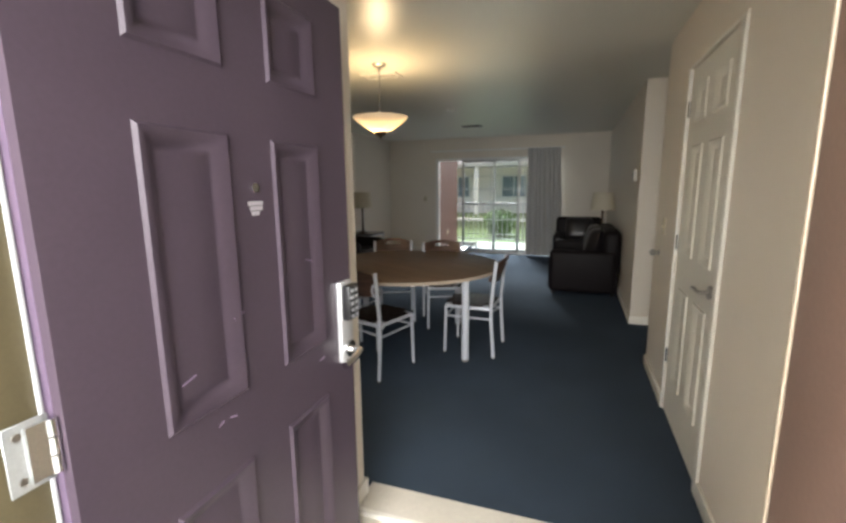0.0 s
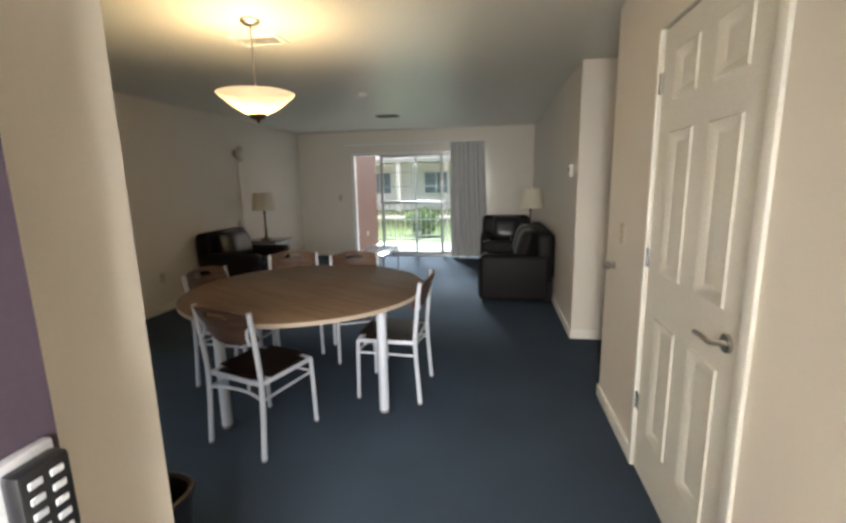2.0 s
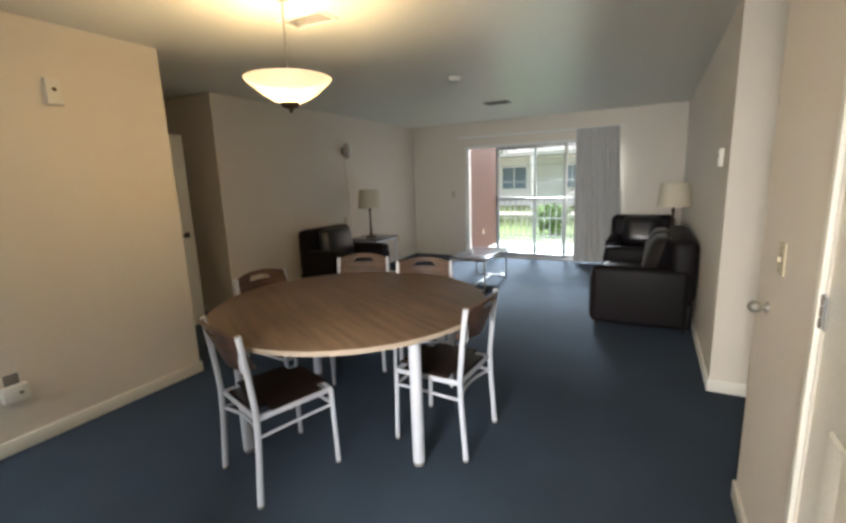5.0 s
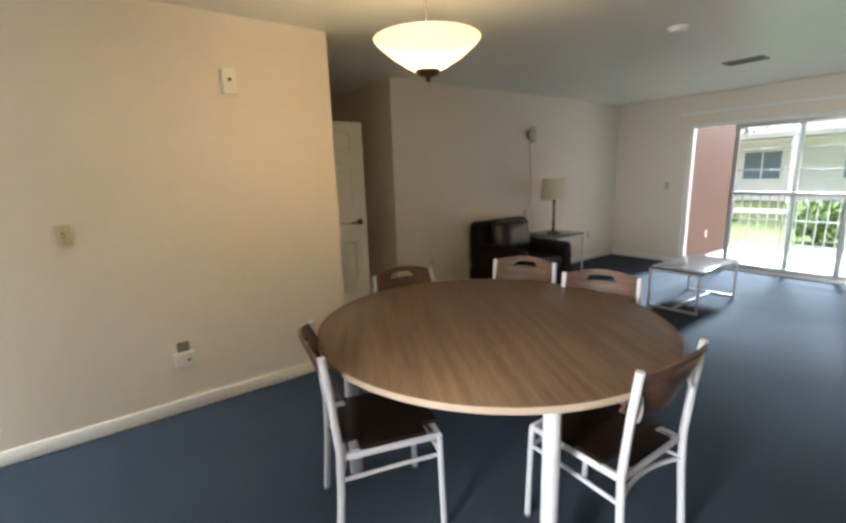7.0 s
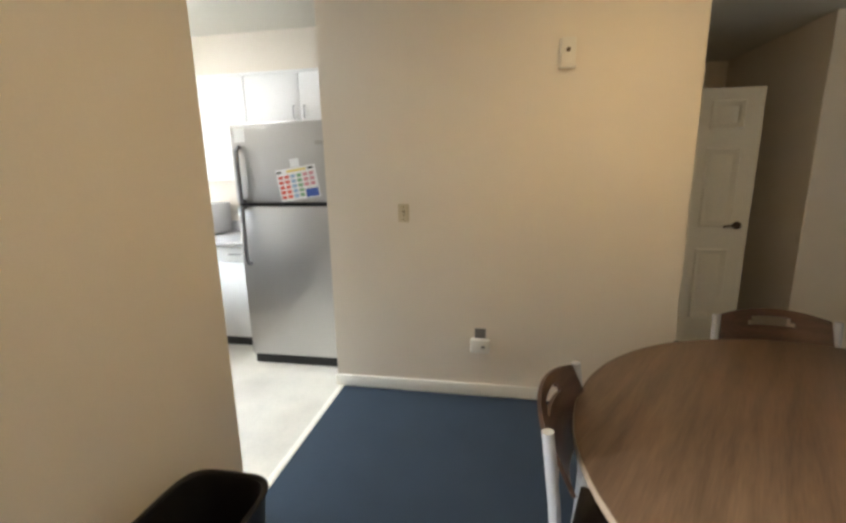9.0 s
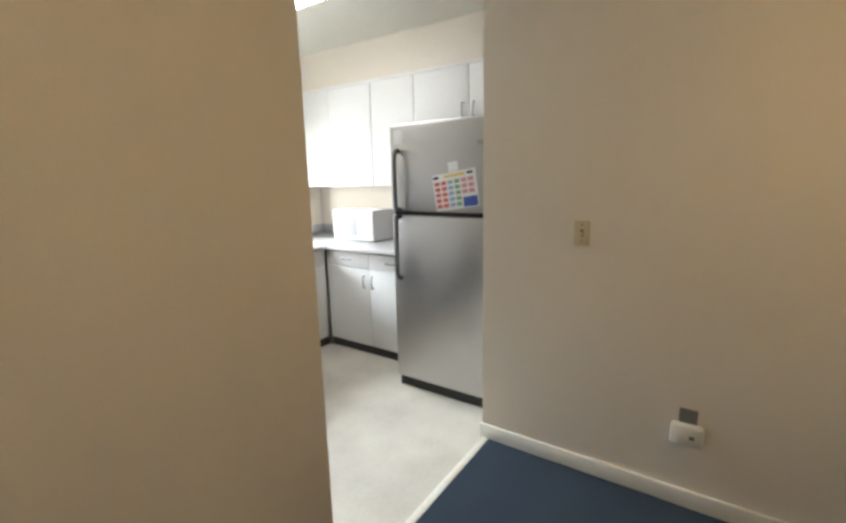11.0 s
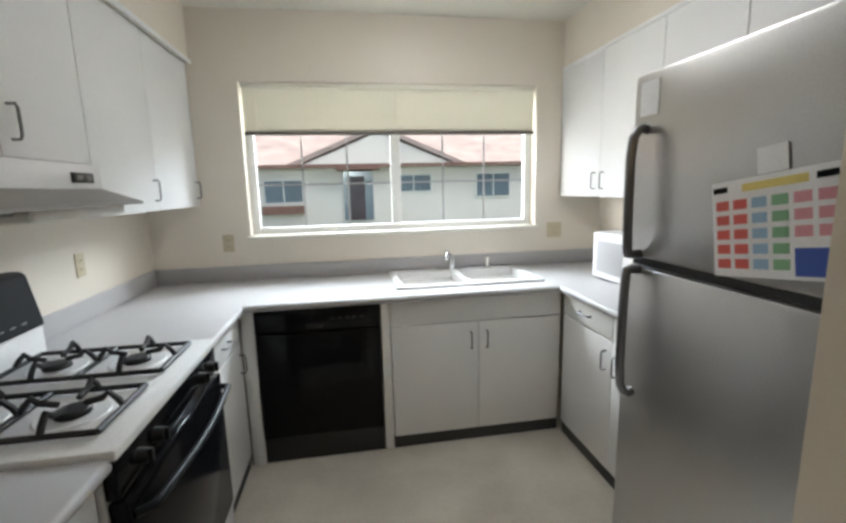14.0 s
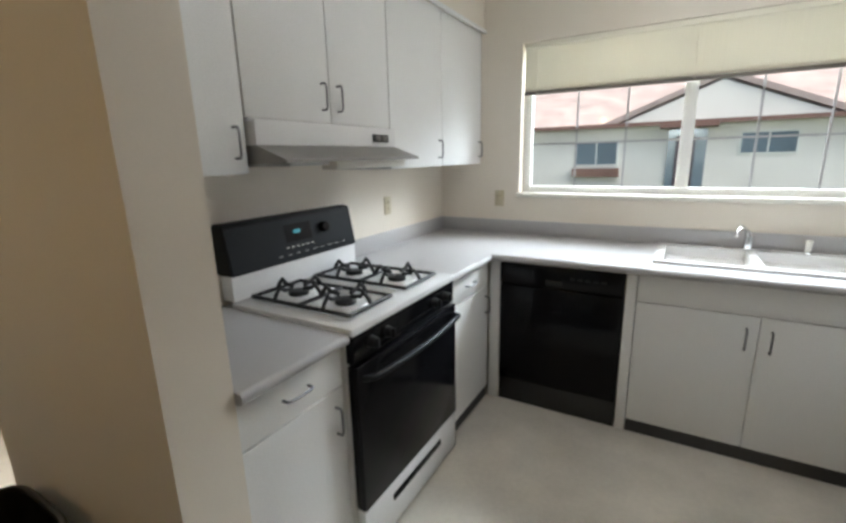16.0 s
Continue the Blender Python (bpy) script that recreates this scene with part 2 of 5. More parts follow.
def box(bm, x0, x1, y0, y1, z0, z1, bev=0.0, seg=2):
    r = bmesh.ops.create_cube(bm, size=1.0)
    vs = r["verts"]
    for v in vs:
        v.co = Vector(((x0 + x1) / 2 + v.co.x * (x1 - x0), (y0 + y1) / 2 + v.co.y * (y1 - y0), (z0 + z1) / 2 + v.co.z * (z1 - z0)))
    if bev > 0:
        es = list({e for v in vs for e in v.link_edges})
        bmesh.ops.bevel(bm, geom=es, offset=bev, segments=seg, profile=0.5, affect="EDGES")
    return bm


def cyl(bm, p, q, r1, r2=None, n=16):
    p, q = Vector(p), Vector(q)
    d = q - p
    m = Matrix.Translation((p + q) / 2) @ d.to_track_quat("Z", "Y").to_matrix().to_4x4()
    bmesh.ops.create_cone(bm, cap_ends=True, segments=n, radius1=r1, radius2=r1 if r2 is None else r2, depth=d.length, matrix=m)
    return bm


def tube(bm, pts, r, n=8):
    """A round bar along a line of points."""
    pts = [Vector(p) for p in pts]
    rings = []
    for i, p in enumerate(pts):
        d = (pts[min(i + 1, len(pts) - 1)] - pts[max(i - 1, 0)]).normalized()
        a = d.orthogonal().normalized() if i == 0 else (rings[-1][1] - d * rings[-1][1].dot(d)).normalized()
        b = d.cross(a)
        rings.append(([bm.verts.new(p + (a * math.cos(k * math.tau / n) + b * math.sin(k * math.tau / n)) * r) for k in range(n)], a))
    for (u, _), (v, _) in zip(rings, rings[1:]):
        for k in range(n):
            bm.faces.new((u[k], u[(k + 1) % n], v[(k + 1) % n], v[k]))
    bm.faces.new(rings[0][0][::-1])
    bm.faces.new(rings[-1][0])
    return bm


def lathe(bm, prof, n=40, cap=False):
    """A turned shape from (radius, z) pairs."""
    rings = [[bm.verts.new((r * math.cos(k * math.tau / n), r * math.sin(k * math.tau / n), z)) for k in range(n)] for r, z in prof]
    for u, v in zip(rings, rings[1:]):
        for k in range(n):
            bm.faces.new((u[k], u[(k + 1) % n], v[(k + 1) % n], v[k]))
    if cap:
        bm.faces.new(rings[0][::-1])
        bm.faces.new(rings[-1])
    return bm


def bx(*a, **k):
    return box(bmesh.new(), *a, **k)


def mesh(name, bm, material, smooth=True):
    bmesh.ops.recalc_face_normals(bm, faces=bm.faces[:])
    me = bpy.data.meshes.new(name)
    bm.to_mesh(me)
    bm.free()
    me.materials.append(material)
    if smooth:
        for p in me.polygons:
            p.use_smooth = True
        me.set_sharp_from_angle(angle=radians(38))
    return me


def part(name, bm, material, parent, label=""):
    ob = new(name, mesh(name, bm, material))
    ob.parent = parent
    if label:
        ob["label"] = label
    return ob


def thing(name, m, label, category, group="", kind=""):
    ob = new(name)
    ob.empty_display_size = 0.1
    ob.matrix_world = m
    return tagged(ob, label, category, group, kind)


def solid(name, bm, material, label="", category="", kind="", group=""):
    return tagged(new(name, mesh(name, bm, material)), label, category, group, kind)


def structure(name, bm, material, label=""):
    return solid(name, bm, material, label, "", "structure")


CEIL, KCEIL = 2.49, 2.62
XL, XR, YB = -4.05, 0.62, 9.40      # living room
YK = -1.00                          # kitchen window wall
XK0, XK1 = -4.28, -1.12             # kitchen side walls
YS0, YS1, YW = 1.46, 1.63, 1.572               # stub wall and floor edge
YD = 0.42                           # entry door plane

# ---- floors and ceilings ----
bm = bmesh.new()
box(bm, -4.28, 1.4, YS1 - 0.03, 3.65, -0.12, 0.0)
box(bm, -7.0, 2.6, 3.65, YB, -0.12, 0.0)
structure("floor", bm, M_CARPET, "dark blue cut-pile carpet covering the living and dining area")
bm = bmesh.new()
box(bm, -4.4, 0.75, -1.1, YS1 - 0.03, -0.16, -0.026)
structure("kitchen_floor", bm, M_VINYL, "worn beige sheet vinyl on kitchen and entry floor")
structure("trim_floor_strip", bx(-3.03, 0.62, YS1 - 0.052, YS1 - 0.012, -0.026, 0.003, bev=0.003), M_TRIM, "pale strip between vinyl and carpet")
structure("ceiling", bx(-7.0, 2.6, YS0 + 0.002, YB + 0.15, CEIL, KCEIL + 0.2), M_CEIL, "satin off-white painted ceiling over living and dining area")
structure("ceiling_kitchen", bx(-4.4, 0.75, -1.15, YS0 + 0.002, KCEIL, KCEIL + 0.2), M_CEIL, "off-white painted kitchen and entry ceiling")

# ---- walls ----
W = M_WALL


def wall(name, *boxes):
    b = bmesh.new()
    for q in boxes:
        box(b, *q)
    return structure(name, b, W)


wall("wall_dining", (-4.28, -3.03, YW, 3.72, 0, CEIL))
wall("wall_kitchen_back", (-4.40, XK0, -1.15, 1.60, 0, KCEIL))
wall("wall_entry_partition", (XK1, -0.90, -1.15, YS0, -0.03, KCEIL))


def prism(pts, z0, z1):
    b = bmesh.new()
    lo = [b.verts.new((x, y, z0)) for x, y in pts]
    hi = [b.verts.new((x, y, z1)) for x, y in pts]
    b.faces.new(lo[::-1])
    b.faces.new(hi)
    n = len(pts)
    for k in range(n):
        b.faces.new((lo[k], lo[(k + 1) % n], hi[(k + 1) % n], hi[k]))
    return b


structure("wall_stub", prism(((-0.90, YS0), (-0.90, 1.685), (-1.815, YS1), (-1.815, YS0)), -0.03, CEIL), W)
structure("baseboard_stub", prism(((-0.884, 1.684), (-0.884, 1.700), (-1.829, 1.645), (-1.829, 1.629)), 0, 0.085), M_TRIM)
structure("entry_floor", bx(-0.90, XR, YS1 - 0.03, 1.775, -0.02, 0.004), M_VINYL, "beige sheet vinyl at the entry")
wall("wall_kitchen_window", (XK0, -3.76, -1.15, YK, 0, KCEIL), (-1.745, XK1, -1.15, YK, 0, KCEIL),
     (-3.76, -1.745, -1.15, YK, 0, 1.205), (-3.76, -1.745, -1.15, YK, 2.19, KCEIL))
wall("wall_living_left", (-4.25, XL, 4.90, YB + 0.15, 0, CEIL), (-5.55, -4.25, 4.90, 5.02, 0, CEIL))
wall("wall_hall_end", (-5.68, -5.55, 3.72, 5.02, 0, CEIL))
wall("wall_hall_side", (-7.0, -4.25, 5.75, 5.9, 0, CEIL), (-7.0, -4.28, 3.6, 3.72, 0, CEIL))
wall("wall_living_back", (XL, -2.95, YB, YB + 0.15, 0, CEIL), (-2.95, -0.30, YB, YB + 0.15, 2.07, CEIL), (-0.30, XR + 0.12, YB, YB + 0.15, 0, CEIL))
wall("wall_living_right", (XR, 2.6, 4.95, YB, 0, CEIL))
wall("wall_entry_right", (XR, XR + 0.12, YD, 2.212, 0, CEIL + 0.1), (XR, XR + 0.12, 2.212, 3.06, 2.14, CEIL + 0.1), (XR, XR + 0.12, 3.06, 3.82, 0, CEIL + 0.1))
wall("wall_closet", (XR + 0.12, 2.6, 3.70, 3.82, 0, CEIL), (1.3, 1.4, YD, 3.70, 0, CEIL + 0.1))
wall("wall_recess_end", (2.5, 2.6, 3.82, 4.95, 0, CEIL))
wall("wall_front", (0.20, 1.4, YD - 0.16, YD, 0, KCEIL), (-0.90, -0.80, YD - 0.16, YD, 0, KCEIL), (-0.80, 0.20, YD - 0.16, YD, 2.09, KCEIL))


def baseboard(name, x0, x1, y0, y1, h=0.085):
    structure(name, bx(x0, x1, y0, y1, 0, h, bev=0.004), M_TRIM)


baseboard("baseboard_dining", -3.03, -3.015, YW - 0.014, 3.735)
baseboard("baseboard_dining_end", -4.28, -3.0152, 3.72, 3.735)
baseboard("baseboard_living_left", XL + 0.0002, XL + 0.014, 4.886, YB)
baseboard("baseboard_living_back", XL + 0.014, -3.0, YB - 0.014, YB)
baseboard("baseboard_living_right", XR - 0.014, XR, 4.936, YB - 0.014)
baseboard("baseboard_jog", XR, 2.5, 4.936, 4.95)
baseboard("baseboard_entry_near", XR - 0.014, XR, 0.45, 2.158)
baseboard("baseboard_entry_far", XR - 0.014, XR, 3.097, 3.834)
baseboard("baseboard_recess", XR, 2.5, 3.82, 3.834)
baseboard("baseboard_entry_left", -0.90, -0.886, YD, 1.684)
baseboard("baseboard_back_right", -0.28, XR - 0.014, YB - 0.014, YB)

# kitchen soffits above the wall cabinets
structure("soffit_stove_side", bx(-1.47, XK1, YK, YS0, 2.30, KCEIL), W, "painted soffit above wall cabinets")
structure("soffit_fridge_side", bx(XK0, -3.96, YK, YW, 2.30, KCEIL), W, "painted soffit above wall cabinets")
structure("trim_soffit_fridge", bx(-3.96, -3.945, YK, YW, 2.285, 2.31, bev=0.003), M_CAB)
structure("trim_soffit_stove", bx(-1.485, -1.47, YK, YS0, 2.285, 2.31, bev=0.003), M_CAB)

# ---- six-panel doors ----


def rect_ring(bm, y0, y1, z0, z1, x_lv, s):
    """Stepped panel in the plane across x, sunk from level 0; s is the outward side."""
    levels = ((0, 0.0), (0.007, 0.007), (0.015, 0.006), (0.040, -0.011), (0.045, -0.013), (0.052, -0.011))
    loops = []
    for inset, d in levels:
        loops.append([bm.verts.new((x_lv + s * d, y, z)) for y, z in ((y0 + inset, z0 + inset), (y1 - inset, z0 + inset), (y1 - inset, z1 - inset), (y0 + inset, z1 - inset))])
    for a, b in zip(loops, loops[1:]):
        for k in range(4):
            bm.faces.new((a[k], a[(k + 1) % 4], b[(k + 1) % 4], b[k]))
    bm.faces.new(loops[-1])


def panel_door(name, m, width, height, material, label, cols=(0.17, 0.395, 0.54, 0.755), rows=(0.22, 0.81, 0.99, 1.60, 1.735, 1.95)):
    """Leaf along local y from the hinge at 0, thickness across x."""
    d = thing(name, m, label, "door")
    t = 0.022
    c0, c1, c2, c3 = cols
    ycols = ((c0, c1), (c2, c3))
    zrows = (rows[0:2], rows[2:4], rows[4:6])
    bm = bmesh.new()
    for y0, y1 in ((0, c0), (c1, c2), (c3, width)):
        box(bm, -t, t, y0, y1, 0.008, height)
    for y0, y1 in ycols:
        for z0, z1 in ((0.008, rows[0]), (rows[1], rows[2]), (rows[3], rows[4]), (rows[5], height)):
            box(bm, -t, t, y0, y1, z0, z1)
    part("leaf", bm, material, d)
    for y0, y1 in ycols:
        for z0, z1 in zrows:
            b2 = bmesh.new()
            for s in (1, -1):
                rect_ring(b2, y0, y1, z0, z1, s * t, s)
            part("panel", b2, material, d)
    return d


def hinge(d, z, x=0.0, y=0.0, r=0.008):
    bm = bmesh.new()
    box(bm, x - 0.003, x + 0.003, y - 0.035, y + 0.035, z - 0.045, z + 0.045)
    for k in range(3):
        cyl(bm, (x, y, z - 0.045 + k * 0.031), (x, y, z - 0.017 + k * 0.031), r)
    part("hinge", bm, M_CHROME, d, "steel butt hinge")


def lever(d, x, y, z, s, along, material=M_NICKEL):
    h = part("door_handle", cyl(bmesh.new(), (x, y, z), (x + s * 0.012, y, z), 0.031, n=24), material, d, "satin metal lever handle")
    bm = bmesh.new()
    tube(bm, [(x, y, z), (x + s * 0.05, y, z), (x + s * 0.056, y + along * 0.012, z), (x + s * 0.056, y + along * 0.06, z + 0.003), (x + s * 0.054, y + along * 0.115, z - 0.004)], 0.0085)
    part("lever", bm, material, h)


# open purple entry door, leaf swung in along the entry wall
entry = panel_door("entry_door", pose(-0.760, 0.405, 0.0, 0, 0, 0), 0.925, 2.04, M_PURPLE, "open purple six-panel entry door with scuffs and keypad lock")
for z in (0.28, 1.085, 1.83):
    hinge(entry, z, 0.004, -0.008, 0.009)
    bm = bmesh.new()
    box(bm, -0.0012, 0.002, -0.070, -0.010, z - 0.055, z + 0.055, bev=0.001, seg=1)
    leaf = part("hinge_leaf", bm, M_HINGE, entry, "galvanised hinge leaf")
    for dz in (-0.036, 0.0, 0.036):
        part("screw", cyl(bmesh.new(), (0.001, -0.045 + (0.012 if dz == 0 else -0.008), z + dz), (0.0035, -0.045 + (0.012 if dz == 0 else -0.008), z + dz), 0.006, n=12), M_NICKEL, leaf)
bm = bmesh.new()
box(bm, 0.022, 0.040, 0.825, 0.905, 0.885, 1.165, bev=0.004)
plate = part("lock_plate", bm, M_SATIN, entry, "brushed chrome lock backplate")
kp = part("keypad", bx(0.040, 0.070, 0.832, 0.900, 1.035, 1.155, bev=0.006), M_BLKPL, plate, "black keypad housing")
bm = bmesh.new()
for i in range(5):
    for j in range(2):
        box(bm, 0.0695, 0.072, 0.842 + j * 0.028, 0.860 + j * 0.028, 1.043 + i * 0.022, 1.053 + i * 0.022, bev=0.001, seg=1)
part("keys", bm, M_GRID, plate, "pale keypad buttons")
bm = bmesh.new()
tube(bm, [(0.038, 0.865, 0.925), (0.085, 0.865, 0.925), (0.093, 0.855, 0.925), (0.093, 0.81, 0.920), (0.088, 0.755, 0.912)], 0.013, 10)
cyl(bm, (0.038, 0.865, 0.925), (0.052, 0.865, 0.925), 0.030, n=22)
part("door_handle", bm, M_CHROME, entry, "chrome lever handle")
part("peephole", cyl(bmesh.new(), (0.020, 0.47, 1.48), (0.027, 0.47, 1.48), 0.011, n=20), M_CHROME, entry, "brass-rimmed door viewer")
bm = bmesh.new()
for k, (yy, zz, ln) in enumerate(((0.47, 1.442, 0.026), (0.472, 1.430, 0.022), (0.468, 1.418, 0.014))):
    box(bm, 0.0215, 0.0228, yy - ln, yy + ln, zz - 0.005, zz + 0.005)
part("number_residue", bm, M_RESIDUE, entry, "faded remains of a stuck label")
rs = random.Random(4)
for k in range(7):
    yy, zz, ln = rs.uniform(0.2, 0.8), rs.uniform(0.9, 1.35), rs.uniform(0.006, 0.02)
    sc_ = part("scuff", bx(0, 0.0006, -ln, ln, -0.0018, 0.0018), M_LIT_EDGE_SCUFF, entry, "pale scuff mark")
    sc_.matrix_local = pose(0.0218 - (0.010 if (0.21 < yy < 0.355 or 0.58 < yy < 0.715) and 1.03 < zz < 1.56 else 0), yy, zz, rs.uniform(-25, 25))
# door frame
structure("door_frame_left", bx(-0.80, -0.765, YD - 0.17, YD - 0.002, 0, 2.09, bev=0.004), M_OLIVE, "olive weathered hinge jamb")
# lilac strip: light on the purple hinge edge, put into its colour
structure("trim_lit_hinge_edge", bx(-0.7648, -0.7615, 0.394, 0.4175, 0.016, 2.05), M_LIT_EDGE_SCUFF, "purple hinge-side edge, made pale as if lit")
structure("trim_weatherstrip", bx(-0.7648, -0.758, 0.386, 0.3925, 0.016, 2.05, bev=0.002), M_GRID, "white weatherstrip on hinge jamb")
structure("door_frame_right", bx(0.178, 0.20, YD - 0.17, YD + 0.01, 0, 2.09, bev=0.004), M_BROWN, "brown painted strike jamb")
structure("trim_strike", bx(0.1775, 0.1805, YD + 0.011, YD + 0.016, 0, 2.09, bev=0.001), M_EDGE, "pale trim strip inside the strike jamb")
structure("door_frame_head", bx(-0.765, 0.178, YD - 0.17, YD + 0.01, 2.055, 2.09, bev=0.004), M_BROWN)
structure("door_sill", bx(-0.765, 0.178, YD - 0.17, YD + 0.01, -0.028, 0.016, bev=0.004), M_ALU, "worn aluminium threshold")

# closet door in the entry's right wall
closet = panel_door("closet_door", pose(XR + 0.026, 3.052, 0, 0, 0, 180), 0.835, 2.13, M_DOOR, "closed cream six-panel closet door", (0.135, 0.355, 0.485, 0.705), (0.265, 0.86, 1.07, 1.69, 1.82, 2.02))
for z in (0.38, 1.12, 1.91):
    hinge(closet, z, 0.030, -0.006)
lever(closet, 0.022, 0.755, 0.975, 1, -1)
for nm, q in (("door_casing_near", (XR - 0.016, XR, 2.160, 2.214, 0, 2.14)), ("door_casing_far", (XR - 0.016, XR, 3.058, 3.095, 0, 2.14)), ("door_casing_head", (XR - 0.010, XR, 2.160, 3.095, 2.1405, 2.155))):
    structure(nm, bx(*q, bev=0.005), M_TRIM)

# hall door, standing ajar across the hall
hall = panel_door("hall_door", pose(-4.19, 3.745, 0, 0, 0, 0), 0.85, 2.035, M_DOOR, "cream six-panel bedroom door standing ajar in hall", (0.12, 0.36, 0.49, 0.73))
lever(hall, 0.022, 0.765, 1.0, 1, -1, M_BRONZE)
lever(hall, -0.022, 0.765, 1.0, -1, -1, M_BRONZE)
for z in (0.25, 1.03, 1.80):
    hinge(hall, z, 0.026, 0.0)
structure("door_casing_hall", bx(-5.549, -5.53, 4.66, 4.73, 0, 2.06, bev=0.004), M_TRIM)
baseboard("baseboard_hall", -5.53, XL, 4.886, 4.90)

# ---- wall plates and small fixtures ----


def switch_plate(x, y, z, s, label, wide=0.07, axis="x"):
    d = thing("light_switch", pose(x, y, z, 0, 0, 0 if axis == "x" else 90), label, "switch")
    part("plate", bx(*sorted((0, s * 0.006)), -wide / 2, wide / 2, -0.057, 0.057, bev=0.002), M_IVORY, d)
    n = 2 if wide > 0.1 else 1
    for k in range(n):
        o = (k - (n - 1) / 2) * 0.046
        part("toggle", bx(*sorted((s * 0.005, s * 0.016)), o - 0.005, o + 0.005, -0.012, 0.008, bev=0.002), M_IVORY, d)
        # flat dark patch: the shadow round the toggle, put in as bronze colour
        part("slot", bx(*sorted((s * 0.005, s * 0.0066)), o - 0.007, o + 0.007, -0.016, 0.016), M_BRONZE, d)
        for z_ in (-0.038, 0.038):
            part("screw", cyl(bmesh.new(), (s * 0.005, o, z_), (s * 0.0075, o, z_), 0.0035, n=10), M_BRONZE, d)
    return d


switch_plate(-3.03, 2.08, 1.215, 1, "ivory toggle light switch on dining wall")
switch_plate(XR, 3.50, 1.18, -1, "ivory toggle light switch beside closet")
switch_plate(-3.2, YB, 1.195, -1, "ivory switch plate beside patio door", axis="y")


def outlet(x, y, z, rz, label, wide=0.07):
    d = thing("wall_outlet", pose(x, y, z, 0, 0, rz), label, "outlet")
    part("plate", bx(0, 0.006, -wide / 2, wide / 2, -0.057, 0.057, bev=0.002), M_IVORY, d)
    for o in (-0.02, 0.02):
        so = part("socket", bx(0.004, 0.008, -0.015, 0.015, o - 0.013, o + 0.013, bev=0.002), M_IVORY, d)
        for q in (-0.006, 0.006):
            part("slot", bx(0.0075, 0.0085, q - 0.0012, q + 0.0012, o - 0.004, o + 0.006), M_BRONZE, so)


outlet(XK1, -0.24, 1.175, 180, "ivory outlet above kitchen counter")
outlet(XL, 5.384, 0.42, 0, "ivory outlet low on living room wall")
outlet(XL, 8.652, 0.425, 0, "ivory outlet near the room corner")
outlet(XL, 7.083, 0.898, 0, "ivory outlet above the armchair")
outlet(-1.60, YK, 1.165, 90, "ivory outlet on kitchen window wall")
outlet(-3.915, YK, 1.165, 90, "ivory double switch plate on kitchen window wall", 0.115)

chime = thing("wall_chime", pose(-3.03, 3.025, 2.09), "small white plastic door chime high on dining wall", "chime")
part("housing", bx(0, 0.04, -0.04, 0.04, -0.075, 0.075, bev=0.006), M_PLASTIC, chime)
part("button", cyl(bmesh.new(), (0.038, 0, 0.01), (0.046, 0, 0.01), 0.012, n=16), M_BRONZE, chime)
part("lip", bx(0, 0.05, -0.045, 0.045, -0.078, -0.062, bev=0.003), M_PLASTIC, chime)

plug = thing("plug_in_detector", pose(-3.03, 2.566, 0.365), "white plug-in detector in a wall outlet near the floor", "detector")
part("outlet_plate", bx(0, 0.006, -0.035, 0.035, 0.02, 0.105, bev=0.002), M_GREYPL, plug)
part("housing", bx(0.006, 0.05, -0.062, 0.062, -0.05, 0.045, bev=0.012), M_PLASTIC, plug)
part("button", bx(0.049, 0.053, 0.01, 0.03, -0.012, 0.006, bev=0.002), M_GREYPL, plug)

th = thing("thermostat", pose(XR, 5.27, 1.57), "white plastic thermostat on living room wall", "thermostat")
part("housing", bx(-0.03, 0, -0.055, 0.055, -0.06, 0.06, bev=0.006), M_PLASTIC, th)
part("dial", bx(-0.034, -0.029, -0.03, 0.03, 0.0, 0.03, bev=0.002), M_GREYPL, th)

kn = thing("door_stop_knob", pose(XR, 3.62, 0.97), "small round metal knob at the wall corner", "knob")
part("rose", cyl(bmesh.new(), (0, 0, 0), (-0.008, 0, 0), 0.022, n=20), M_NICKEL, kn)
bm = bmesh.new()
bmesh.ops.create_uvsphere(bm, u_segments=16, v_segments=10, radius=0.024, matrix=Matrix.Translation((-0.042, 0, 0)))
cyl(bm, (0, 0, 0), (-0.03, 0, 0), 0.01)
part("ball", bm, M_NICKEL, kn)

# ceiling vents, detector


def ceiling_vent(x, y, rz, lx, ly, label, material=M_PLASTIC):
    d = thing("ceiling_vent", pose(x, y, CEIL, 0, 0, rz), label, "vent")
    bm = bmesh.new()
    for q in ((-lx / 2, lx / 2, -ly / 2, -ly / 2 + 0.025), (-lx / 2, lx / 2, ly / 2 - 0.025, ly / 2), (-lx / 2, -lx / 2 + 0.025, -ly / 2 + 0.025, ly / 2 - 0.025), (lx / 2 - 0.025, lx / 2, -ly / 2 + 0.025, ly / 2 - 0.025)):
        box(bm, *q, -0.012, 0)
    part("frame", bm, material, d)
    part("backing", bx(-lx / 2 + 0.02, lx / 2 - 0.02, -ly / 2 + 0.02, ly / 2 - 0.02, -0.003, -0.001), M_GREYPL, d)
    n = 7
    for k in range(n):
        yy = -ly / 2 + 0.03 + (ly - 0.06) * (k + 0.5) / n
        sl = part("slat", bx(-lx / 2 + 0.025, lx / 2 - 0.025, -0.006, 0.006, -0.001, 0.001), material, d)
        sl.matrix_local = pose(0, yy, -0.007, 35)


